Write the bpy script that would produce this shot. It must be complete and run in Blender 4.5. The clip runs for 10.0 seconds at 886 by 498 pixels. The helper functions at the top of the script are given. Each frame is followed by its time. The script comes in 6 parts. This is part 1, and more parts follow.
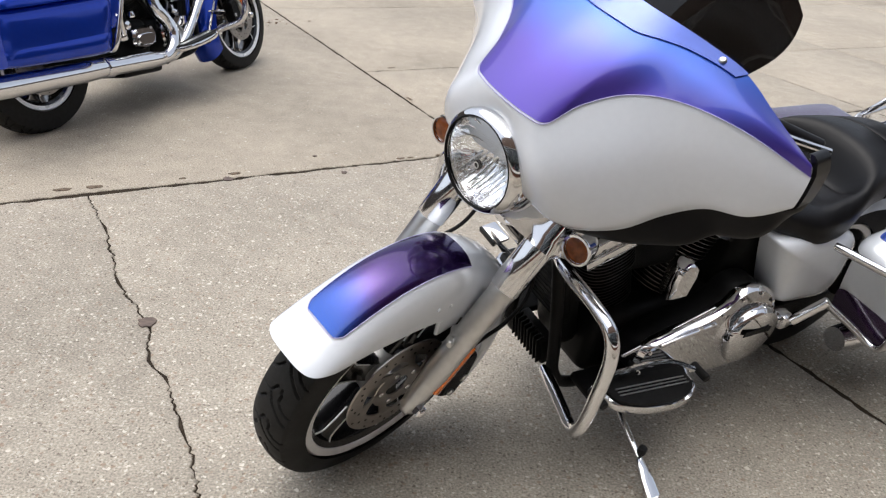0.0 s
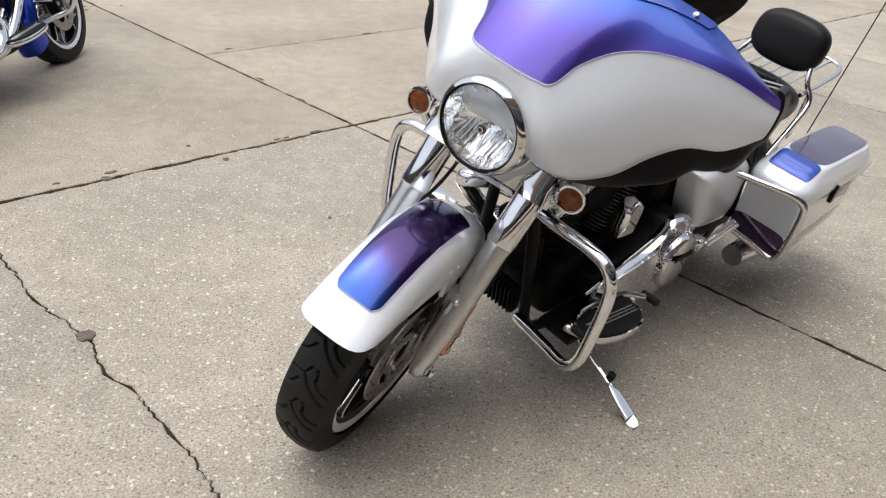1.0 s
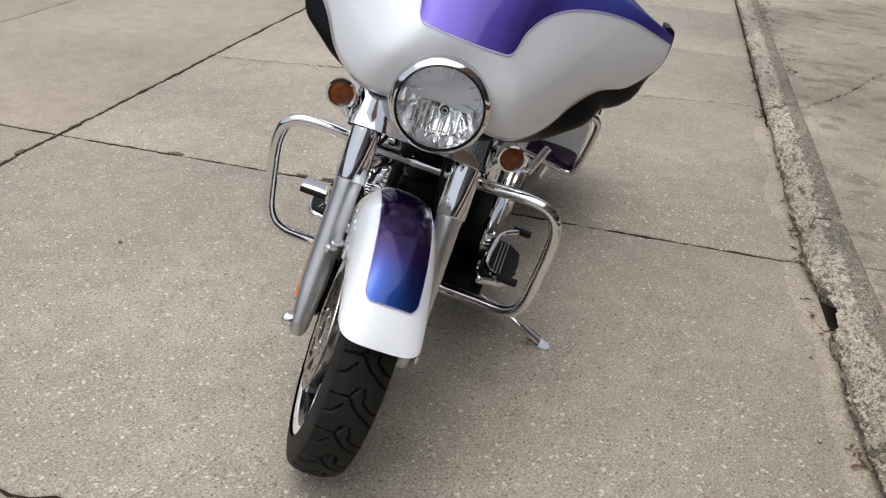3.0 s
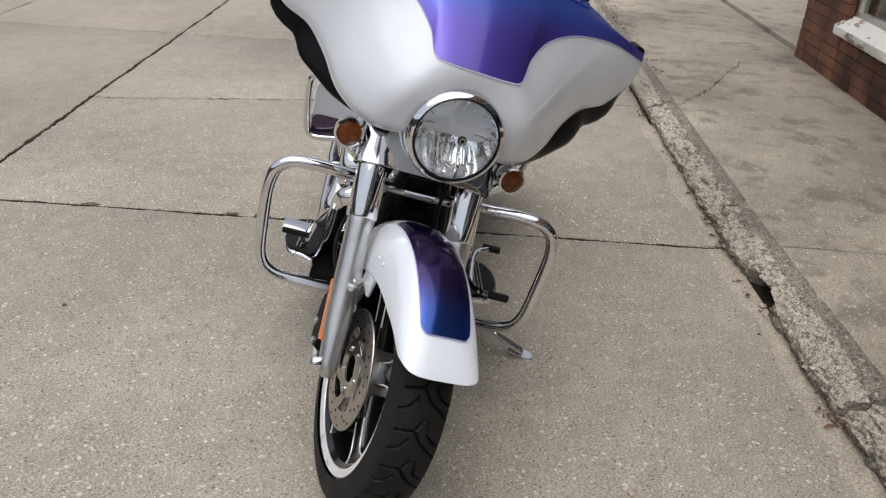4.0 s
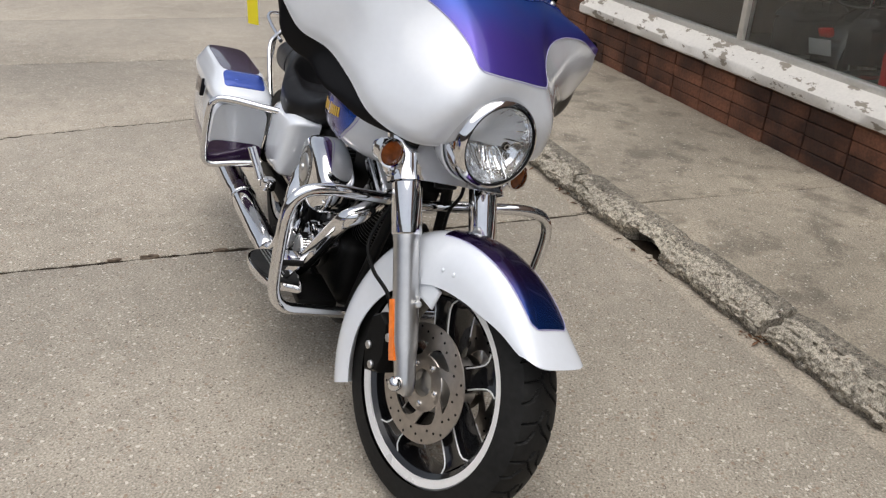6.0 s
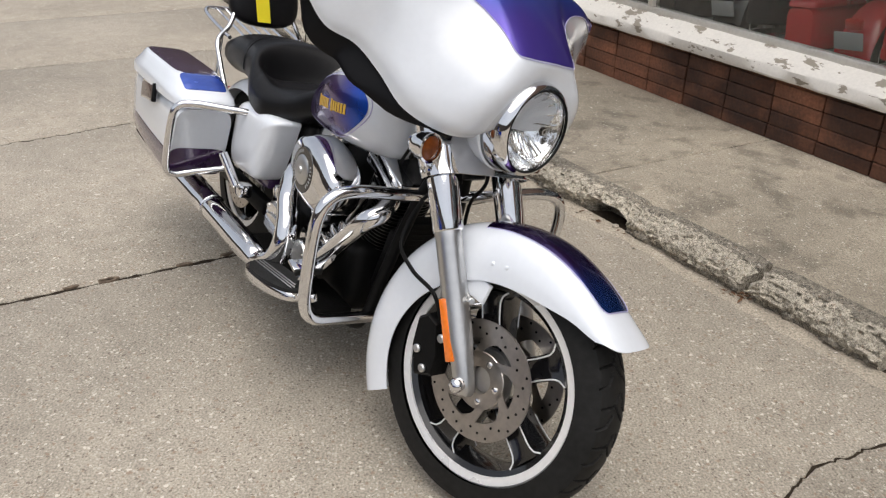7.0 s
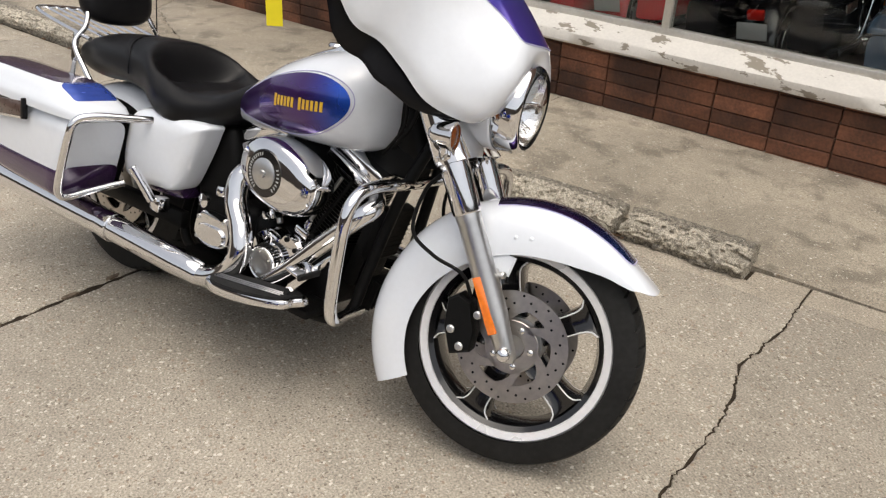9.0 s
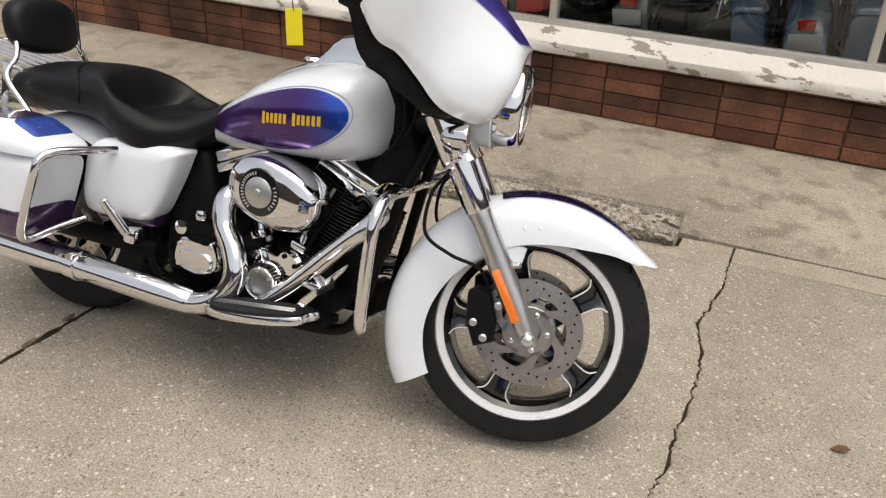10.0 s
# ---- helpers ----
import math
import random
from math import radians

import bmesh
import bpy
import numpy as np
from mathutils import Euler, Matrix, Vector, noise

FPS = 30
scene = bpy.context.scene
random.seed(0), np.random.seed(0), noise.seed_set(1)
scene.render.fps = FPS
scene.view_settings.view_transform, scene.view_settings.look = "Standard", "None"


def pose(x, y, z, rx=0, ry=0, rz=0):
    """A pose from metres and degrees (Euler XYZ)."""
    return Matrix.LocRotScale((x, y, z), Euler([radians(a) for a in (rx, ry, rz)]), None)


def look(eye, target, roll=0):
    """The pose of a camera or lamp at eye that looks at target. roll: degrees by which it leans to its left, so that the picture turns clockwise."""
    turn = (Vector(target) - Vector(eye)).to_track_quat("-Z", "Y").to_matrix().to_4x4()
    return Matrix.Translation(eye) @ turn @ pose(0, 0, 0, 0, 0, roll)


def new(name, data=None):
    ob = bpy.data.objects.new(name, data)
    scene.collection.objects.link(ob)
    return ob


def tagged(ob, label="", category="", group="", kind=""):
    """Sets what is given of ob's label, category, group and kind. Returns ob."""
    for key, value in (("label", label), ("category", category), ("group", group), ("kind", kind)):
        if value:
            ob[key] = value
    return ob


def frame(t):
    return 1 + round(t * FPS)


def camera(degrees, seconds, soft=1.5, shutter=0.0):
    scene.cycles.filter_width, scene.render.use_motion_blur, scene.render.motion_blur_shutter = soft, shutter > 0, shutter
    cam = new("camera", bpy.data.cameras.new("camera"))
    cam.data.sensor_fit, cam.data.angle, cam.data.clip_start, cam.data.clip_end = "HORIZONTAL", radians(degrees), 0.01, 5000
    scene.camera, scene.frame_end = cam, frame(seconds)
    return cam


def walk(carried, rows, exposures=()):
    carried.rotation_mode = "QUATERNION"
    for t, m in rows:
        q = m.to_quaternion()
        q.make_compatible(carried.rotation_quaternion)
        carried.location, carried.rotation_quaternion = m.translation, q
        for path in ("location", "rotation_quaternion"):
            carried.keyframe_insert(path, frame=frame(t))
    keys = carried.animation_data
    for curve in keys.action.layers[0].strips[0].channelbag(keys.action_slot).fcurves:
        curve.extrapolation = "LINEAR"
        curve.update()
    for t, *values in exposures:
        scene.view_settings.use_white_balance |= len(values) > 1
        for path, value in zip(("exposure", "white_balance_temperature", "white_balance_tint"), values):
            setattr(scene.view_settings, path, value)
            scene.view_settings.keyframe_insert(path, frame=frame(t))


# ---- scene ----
from mathutils.geometry import delaunay_2d_cdt

# ---------------------------------------------------------------- camera
cam = camera(56.2, 10.0, soft=1.25)
PATH = [
    (0, (-0.023, -0.006, 1.483), (0.018, 1.787, 0.598), 6.1),
    (0.5, (-0.281, -0.04, 1.474), (0.043, 1.724, 0.59), 6.2),
    (1, (-0.487, -0.041, 1.465), (0.03, 1.669, 0.564), 5.6),
    (1.5, (-0.66, 0.071, 1.442), (-0.036, 1.724, 0.504), 2.2),
    (2, (-0.799, 0.171, 1.464), (0.087, 1.696, 0.521), 3.8),
    (2.5, (-1.031, 0.277, 1.473), (0.096, 1.642, 0.541), 4.5),
    (2.7, (-1.111, 0.322, 1.468), (0.094, 1.615, 0.532), 4.5),
    (4, (-1.482, 0.706, 1.502), (0.059, 1.622, 0.615), 3.4),
    (4.5, (-1.638, 0.834, 1.506), (-0.022, 1.621, 0.628), 2.7),
    (5, (-1.668, 1.026, 1.49), (-0.021, 1.711, 0.585), 0.8),
    (5.5, (-1.708, 1.21, 1.525), (0.013, 1.707, 0.636), 1.9),
    (6, (-1.823, 1.442, 1.525), (-0.042, 1.714, 0.656), 3.1),
    (7.3, (-1.783, 1.944, 1.515), (-0.009, 1.804, 0.603), 2.0),
    (7.5, (-1.789, 2.011, 1.528), (-0.026, 1.778, 0.614), 2.9),
    (8, (-1.839, 2.261, 1.538), (-0.11, 1.84, 0.625), 4.0),
    (8.5, (-1.824, 2.453, 1.537), (-0.146, 1.869, 0.618), 4.5),
    (9, (-1.7, 2.619, 1.555), (-0.085, 1.9, 0.619), 3.3),
    (9.5, (-1.597, 2.805, 1.564), (-0.061, 1.937, 0.62), 2.8),
    (10, (-1.552, 3.035, 1.58), (-0.119, 1.992, 0.653), 2.4),
]
walk(cam, [(t, look(eye, target, roll)) for t, eye, target, roll in PATH],
     exposures=[(0.0, 0.54, 6350, 10), (1.5, 0.46, 6450, 10), (2.5, 0.27, 6450, 10), (4.0, 0.02, 6400, 10), (4.7, 0.10, 6400, 10), (5.5, 0.08, 6450, 10), (6.0, 0.12, 6500, 10), (8.0, 0.35, 6750, 10), (10.0, 0.38, 7000, 10)])

# ---------------------------------------------------------------- light: bright overcast sky
SUN_ELEVATION, SUN_AZIMUTH = radians(76), radians(185)
world = bpy.data.worlds.new("overcast_sky")
scene.world = world
world.use_nodes = True
wn, wl = world.node_tree.nodes, world.node_tree.links
sky = wn.new("ShaderNodeTexSky")
sky.sky_type, sky.sun_disc = "NISHITA", False
sky.sun_elevation, sky.sun_rotation = SUN_ELEVATION, radians(90) - SUN_AZIMUTH
sky.dust_density = 4.0
grey = wn.new("ShaderNodeHueSaturation")
grey.inputs["Saturation"].default_value = 0.42
wl.new(sky.outputs["Color"], grey.inputs["Color"])
wl.new(grey.outputs["Color"], wn["Background"].inputs["Color"])
wn["Background"].inputs["Strength"].default_value = 0.15
sun = new("sun", bpy.data.lights.new("sun", "SUN"))
sun.data.energy, sun.data.angle, sun.data.color = 1.3, radians(80), (1.0, 0.95, 0.88)
sun.matrix_world = look((math.cos(SUN_AZIMUTH) * 20, math.sin(SUN_AZIMUTH) * 20, 20 * math.tan(SUN_ELEVATION)), (0, 0, 0))


# ---------------------------------------------------------------- materials
def mk(name, base, rough=0.5, metal=0.0, var=0.12, scale=6.0, bump=0.0, bscale=150.0, coat=0.0, spec=0.5, rvar=0.08, fine=60.0):
    """A procedural surface: base colour with stains and grain, roughness wear and fine relief."""
    m = bpy.data.materials.new(name)
    m.use_nodes = True
    n, l = m.node_tree.nodes, m.node_tree.links
    p = n["Principled BSDF"]
    p.inputs["Metallic"].default_value = metal
    p.inputs["Coat Weight"].default_value = coat
    p.inputs["Coat Roughness"].default_value = 0.04
    p.inputs["Specular IOR Level"].default_value = spec
    tc = n.new("ShaderNodeTexCoord")
    big, small = n.new("ShaderNodeTexNoise"), n.new("ShaderNodeTexNoise")
    big.inputs["Scale"].default_value, small.inputs["Scale"].default_value = scale, fine
    big.inputs["Detail"].default_value = 4
    l.new(tc.outputs["Object"], big.inputs["Vector"])
    l.new(tc.outputs["Object"], small.inputs["Vector"])
    add = n.new("ShaderNodeMath")
    add.operation = "ADD"
    l.new(big.outputs["Fac"], add.inputs[0])
    l.new(small.outputs["Fac"], add.inputs[1])
    ramp = n.new("ShaderNodeMapRange")
    ramp.inputs["From Min"].default_value, ramp.inputs["From Max"].default_value = 0.65, 1.35
    ramp.inputs["To Min"].default_value, ramp.inputs["To Max"].default_value = 1 - var, 1 + var
    l.new(add.outputs[0], ramp.inputs["Value"])
    mul = n.new("ShaderNodeVectorMath")
    mul.operation = "SCALE"
    mul.inputs[0].default_value = base
    l.new(ramp.outputs["Result"], mul.inputs["Scale"])
    l.new(mul.outputs["Vector"], p.inputs["Base Color"])
    rr = n.new("ShaderNodeMapRange")
    rr.inputs["From Min"].default_value, rr.inputs["From Max"].default_value = 0.3, 0.7
    rr.inputs["To Min"].default_value, rr.inputs["To Max"].default_value = max(rough - rvar * rough * 2, 0.02), rough + rvar * rough * 2
    l.new(big.outputs["Fac"], rr.inputs["Value"])
    l.new(rr.outputs["Result"], p.inputs["Roughness"])
    if bump:
        bn, bp = n.new("ShaderNodeTexNoise"), n.new("ShaderNodeBump")
        bn.inputs["Scale"].default_value, bn.inputs["Detail"].default_value = bscale, 3
        bp.inputs["Strength"].default_value, bp.inputs["Distance"].default_value = bump, 0.002
        l.new(tc.outputs["Object"], bn.inputs["Vector"])
        l.new(bn.outputs["Fac"], bp.inputs["Height"])
        l.new(bp.outputs["Normal"], p.inputs["Normal"])
    return m


def concrete(name, base, chips, stain=0.25, grime=0.0):
    """Exposed-aggregate concrete: pale and dark chips in a tan paste, stains, pits."""
    m = bpy.data.materials.new(name)
    m.use_nodes = True
    n, l = m.node_tree.nodes, m.node_tree.links
    p = n["Principled BSDF"]
    p.inputs["Roughness"].default_value, p.inputs["Specular IOR Level"].default_value = 0.72, 0.5
    tc = n.new("ShaderNodeTexCoord")
    warp = n.new("ShaderNodeTexNoise")
    warp.inputs["Scale"].default_value, warp.inputs["Detail"].default_value = 90, 2
    l.new(tc.outputs["Object"], warp.inputs["Vector"])
    shift = n.new("ShaderNodeVectorMath")
    shift.operation = "MULTIPLY_ADD"
    shift.inputs[1].default_value = (0.016, 0.016, 0.016)
    l.new(warp.outputs["Color"], shift.inputs[0])
    l.new(tc.outputs["Object"], shift.inputs[2])
    bent = shift.outputs[0]

    def voro(scale):
        v = n.new("ShaderNodeTexVoronoi")
        v.inputs["Scale"].default_value = scale
        l.new(bent, v.inputs["Vector"])
        return v

    def noise_at(scale, detail=3):
        v = n.new("ShaderNodeTexNoise")
        v.inputs["Scale"].default_value, v.inputs["Detail"].default_value = scale, detail
        l.new(tc.outputs["Object"], v.inputs["Vector"])
        return v.outputs["Fac"]

    def ranged(value, a, b, c, d):
        r = n.new("ShaderNodeMapRange")
        for k, x in zip(("From Min", "From Max", "To Min", "To Max"), (a, b, c, d)):
            r.inputs[k].default_value = x
        l.new(value, r.inputs["Value"])
        return r.outputs["Result"]

    def math_of(op, a, b):
        x = n.new("ShaderNodeMath")
        x.operation = op
        for s, v in zip(x.inputs, (a, b)):
            if isinstance(v, (int, float)):
                s.default_value = v
            else:
                l.new(v, s)
        return x.outputs[0]

    def mix(fac, a, b):
        x = n.new("ShaderNodeMix")
        x.data_type = "RGBA"
        l.new(fac, x.inputs[0])
        for s, v in ((x.inputs[6], a), (x.inputs[7], b)):
            if isinstance(v, tuple):
                s.default_value = (*v, 1)
            else:
                l.new(v, s)
        return x.outputs[2]

    tone = math_of("MULTIPLY", ranged(noise_at(0.7, 5), 0.3, 0.7, 1 - stain, 1 + stain * 0.6), ranged(noise_at(9, 5), 0.3, 0.7, 0.9, 1.1))
    tone = math_of("MULTIPLY", tone, ranged(noise_at(150, 2), 0.3, 0.7, 0.62, 1.38))
    if grime:                                        # gritty dark patches
        tone = math_of("MULTIPLY", tone, ranged(noise_at(5.5, 12), 0.52, 0.64, 1.0, 1 - grime))
    col = n.new("ShaderNodeVectorMath")
    col.operation = "SCALE"
    col.inputs[0].default_value = base
    l.new(tone, col.inputs["Scale"])
    col = col.outputs["Vector"]
    heights = []
    for scale, share, tint in ((96, chips, (0.505, 0.465, 0.40)), (72, chips * 0.32, (0.66, 0.62, 0.55)), (100, chips * 0.50, (0.12, 0.095, 0.073)), (74, chips * 0.42, (0.26, 0.185, 0.13))):
        v = voro(scale)
        sep = n.new("ShaderNodeSeparateColor")
        l.new(v.outputs["Color"], sep.inputs[0])
        pick = math_of("LESS_THAN", sep.outputs[0], share)
        size = ranged(sep.outputs[1], 0, 1, 0.14, 0.46)
        inside = math_of("LESS_THAN", v.outputs["Distance"], size)
        on = math_of("MULTIPLY", pick, inside)
        on = math_of("MULTIPLY", on, 0.76)
        col = mix(on, col, tint)
        heights.append(on)
    l.new(col, p.inputs["Base Color"])
    h = math_of("ADD", math_of("MULTIPLY", heights[0], 0.3), noise_at(220, 3))
    bp = n.new("ShaderNodeBump")
    bp.inputs["Strength"].default_value, bp.inputs["Distance"].default_value = 0.35, 0.002
    l.new(h, bp.inputs["Height"])
    l.new(bp.outputs["Normal"], p.inputs["Normal"])
    return m


def clear(name, colour, rough=0.0, ior=1.45):
    m = bpy.data.materials.new(name)
    m.use_nodes = True
    p = m.node_tree.nodes["Principled BSDF"]
    p.inputs["Base Color"].default_value = (*colour, 1)
    p.inputs["Transmission Weight"].default_value = 1
    p.inputs["Roughness"].default_value, p.inputs["IOR"].default_value = rough, ior
    return m


def fade_paint(name, a, b, axis, lo, hi, rough=0.22, metal=0.88):
    """Candy paint airbrushed from colour a to colour b along one axis, under clear coat, with metallic flake."""
    m = mk(name, a, rough, metal=metal, var=0.06, scale=3, coat=0.7)
    n, l = m.node_tree.nodes, m.node_tree.links
    p = n["Principled BSDF"]
    tc, sep, r, mx = n.new("ShaderNodeTexCoord"), n.new("ShaderNodeSeparateXYZ"), n.new("ShaderNodeMapRange"), n.new("ShaderNodeMix")
    nz, sm = n.new("ShaderNodeTexNoise"), n.new("ShaderNodeMath")
    nz.inputs["Scale"].default_value = 7
    l.new(tc.outputs["Object"], nz.inputs["Vector"])
    l.new(tc.outputs["Object"], sep.inputs[0])
    sm.operation = "MULTIPLY_ADD"
    sm.inputs[1].default_value = (hi - lo) * 0.5
    l.new(nz.outputs["Fac"], sm.inputs[0])
    l.new(sep.outputs["XYZ".index(axis)], sm.inputs[2])
    r.interpolation_type = "SMOOTHSTEP"
    r.inputs["From Min"].default_value, r.inputs["From Max"].default_value = lo + (hi - lo) * 0.25, hi + (hi - lo) * 0.25
    l.new(sm.outputs[0], r.inputs["Value"])
    mx.data_type = "RGBA"
    mx.inputs[6].default_value, mx.inputs[7].default_value = (*a, 1), (*b, 1)
    l.new(r.outputs["Result"], mx.inputs[0])
    l.new(mx.outputs[2], p.inputs["Base Color"])
    return m


CONCRETE = concrete("lot_concrete", (0.345, 0.308, 0.253), 0.45)
WORN = concrete("worn_smooth_concrete", (0.355, 0.311, 0.249), 0.10, 0.22)
WALKWAY = concrete("walkway_concrete", (0.345, 0.301, 0.237), 0.15, 0.4, 0.38)
KERB = concrete("old_kerb_concrete", (0.56, 0.51, 0.415), 0.5, 0.4)


def weathered(m, dark):
    """Black lichen and dirt in clouds over bare pale stone."""
    n, l = m.node_tree.nodes, m.node_tree.links
    p = n["Principled BSDF"]
    was = p.inputs["Base Color"].links[0].from_socket
    tc, nz, fine, ad, r, mx = n.new("ShaderNodeTexCoord"), n.new("ShaderNodeTexNoise"), n.new("ShaderNodeTexNoise"), n.new("ShaderNodeMath"), n.new("ShaderNodeMapRange"), n.new("ShaderNodeMix")
    nz.inputs["Scale"].default_value, nz.inputs["Detail"].default_value = 60, 8
    fine.inputs["Scale"].default_value, fine.inputs["Detail"].default_value = 240, 4
    l.new(tc.outputs["Object"], nz.inputs["Vector"])
    l.new(tc.outputs["Object"], fine.inputs["Vector"])
    ad.operation = "ADD"
    l.new(nz.outputs["Fac"], ad.inputs[0])
    l.new(fine.outputs["Fac"], ad.inputs[1])
    r.inputs["From Min"].default_value, r.inputs["From Max"].default_value = 0.94, 1.17
    r.inputs["To Max"].default_value = 0.9
    l.new(ad.outputs[0], r.inputs["Value"])
    mx.data_type = "RGBA"
    mx.inputs[7].default_value = (*dark, 1)
    l.new(r.outputs["Result"], mx.inputs[0])
    l.new(was, mx.inputs[6])
    l.new(mx.outputs[2], p.inputs["Base Color"])
    n["Bump"].inputs["Strength"].default_value, n["Bump"].inputs["Distance"].default_value = 0.9, 0.006


KERBTOP = concrete("sooty_kerb_top_dark_foot", (0.30, 0.268, 0.215), 0.4, 0.4)
weathered(KERB, (0.135, 0.119, 0.092))
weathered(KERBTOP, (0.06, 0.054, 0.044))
PACKED = mk("packed_dirt", (0.15, 0.115, 0.085), 0.95, var=0.5, scale=40, bump=0.6, bscale=120, spec=0.15)
DIRT = mk("joint_dirt", (0.034, 0.026, 0.019), 0.95, var=0.5, scale=14, bump=0.5, bscale=90, spec=0.1)
BRICK = mk("brown_brick", (0.17, 0.068, 0.036), 0.8, var=0.35, scale=9, bump=0.5, bscale=120, fine=70)


def sooted(m, spread=0.45):
    """Adds tone from piece to piece and broad soot clouds that run across the wall."""
    n, l = m.node_tree.nodes, m.node_tree.links
    p = n["Principled BSDF"]
    was = p.inputs["Base Color"].links[0].from_socket
    info, geo, nz, a, b, c, k = n.new("ShaderNodeObjectInfo"), n.new("ShaderNodeNewGeometry"), n.new("ShaderNodeTexNoise"), n.new("ShaderNodeMapRange"), n.new("ShaderNodeMapRange"), n.new("ShaderNodeMath"), n.new("ShaderNodeVectorMath")
    nz.inputs["Scale"].default_value, nz.inputs["Detail"].default_value = 2.6, 5
    l.new(geo.outputs["Position"], nz.inputs["Vector"])
    a.inputs["To Min"].default_value, a.inputs["To Max"].default_value = 1 - spread, 1 + spread * 0.6
    l.new(info.outputs["Random"], a.inputs["Value"])
    b.inputs["From Min"].default_value, b.inputs["From Max"].default_value = 0.38, 0.62
    b.inputs["To Min"].default_value, b.inputs["To Max"].default_value = 0.30, 1.15
    l.new(nz.outputs["Fac"], b.inputs["Value"])
    c.operation, k.operation = "MULTIPLY", "SCALE"
    l.new(a.outputs["Result"], c.inputs[0])
    l.new(b.outputs["Result"], c.inputs[1])
    l.new(was, k.inputs[0])
    l.new(c.outputs[0], k.inputs["Scale"])
    l.new(k.outputs["Vector"], p.inputs["Base Color"])


sooted(BRICK)
MORTAR = mk("mortar", (0.115, 0.078, 0.055), 0.95, var=0.5, scale=14, bump=0.4)


def flaking(name, paint, under):
    """White paint with flaked patches that bare the grey concrete."""
    m = mk(name, paint, 0.6, var=0.08, scale=5, bump=0.5, bscale=40)
    n, l = m.node_tree.nodes, m.node_tree.links
    p = n["Principled BSDF"]
    was = p.inputs["Base Color"].links[0].from_socket
    tc, nz, st, r, mx = n.new("ShaderNodeTexCoord"), n.new("ShaderNodeTexNoise"), n.new("ShaderNodeMapping"), n.new("ShaderNodeMapRange"), n.new("ShaderNodeMix")
    st.inputs["Rotation"].default_value = (0, 0, -radians(29.5))
    st.inputs["Scale"].default_value = (5.0, 9.0, 16.0)
    nz.inputs["Scale"].default_value, nz.inputs["Detail"].default_value, nz.inputs["Roughness"].default_value = 1.0, 6, 0.62
    l.new(tc.outputs["Object"], st.inputs["Vector"])
    l.new(st.outputs["Vector"], nz.inputs["Vector"])
    r.inputs["From Min"].default_value, r.inputs["From Max"].default_value = 0.565, 0.59
    l.new(nz.outputs["Fac"], r.inputs["Value"])
    mx.data_type = "RGBA"
    mx.inputs[7].default_value = (*under, 1)
    l.new(r.outputs["Result"], mx.inputs[0])
    l.new(was, mx.inputs[6])
    l.new(mx.outputs[2], p.inputs["Base Color"])
    return m


SILLPAINT = flaking("flaking_white_paint", (0.70, 0.67, 0.62), (0.27, 0.235, 0.19))
ALU = mk("window_aluminium", (0.62, 0.60, 0.56), 0.42, metal=0.6, var=0.1)
GLASS = clear("shop_glass", (0.88, 0.92, 0.90))
STUCCO = mk("upper_wall", (0.15, 0.095, 0.07), 0.9, var=0.25, bump=0.3)
DARKROOM = mk("showroom_wall", (0.10, 0.10, 0.10), 0.8, var=0.2)
SHOPFLOOR = mk("showroom_floor", (0.09, 0.085, 0.08), 0.4, var=0.2)
WHITE = mk("pearl_white_paint", (0.750, 0.790, 0.848), 0.20, var=0.02, scale=2, coat=1.0)
PURPLE = fade_paint("violet_candy_paint", (0.076, 0.046, 0.34), (0.012, 0.105, 0.48), "Z", 1.14, 1.27, 0.38, 0.66)
FENDERPURPLE = fade_paint("violet_candy_fender", (0.030, 0.010, 0.095), (0.010, 0.058, 0.30), "X", 1.71, 1.84, 0.22)
TANKPURPLE = fade_paint("violet_candy_tank", (0.075, 0.024, 0.17), (0.016, 0.10, 0.56), "X", 0.93, 1.10, 0.30)
BAGBLUE = mk("violet_blue_inlay", (0.035, 0.085, 0.42), 0.25, metal=0.4, var=0.08, coat=0.8)
PLUM = mk("dark_plum_paint", (0.05, 0.022, 0.075), 0.22, metal=0.3, var=0.1, coat=1.0)
PINSTRIPE = mk("lilac_pinstripe", (0.42, 0.40, 0.64), 0.35, var=0.05)
COBALT = mk("cobalt_blue_paint", (0.001, 0.036, 0.40), 0.16, metal=0.6, var=0.06, coat=0.5)
CHROME = mk("chrome", (0.78, 0.78, 0.79), 0.05, metal=1.0, var=0.03, scale=9, rvar=0.5)
SATIN = mk("satin_aluminium", (0.60, 0.60, 0.595), 0.34, metal=1.0, var=0.08)
FINEDGE = mk("dark_fin_edge", (0.16, 0.16, 0.16), 0.35, metal=1.0, var=0.1)
STEEL = mk("brake_disc_steel", (0.47, 0.435, 0.40), 0.34, metal=1.0, var=0.16)
RUBBER = mk("tyre_rubber", (0.0125, 0.0125, 0.0122), 0.62, var=0.35, scale=8, bump=0.15, bscale=300, spec=0.2)
GLOSSBLACK = mk("gloss_black", (0.006, 0.006, 0.007), 0.16, var=0.1, coat=0.4)
BLACK = mk("black_wrinkle", (0.004, 0.004, 0.004), 0.48, var=0.3, bump=0.3, bscale=400, spec=0.14)
PLASTIC = mk("black_plastic", (0.005, 0.005, 0.006), 0.34, var=0.15, spec=0.16)
LEATHER = mk("black_vinyl", (0.006, 0.006, 0.007), 0.40, var=0.2, bump=0.25, bscale=450, spec=0.22)
MACHINED = mk("machined_rim", (0.86, 0.86, 0.86), 0.30, metal=0.30, var=0.05)
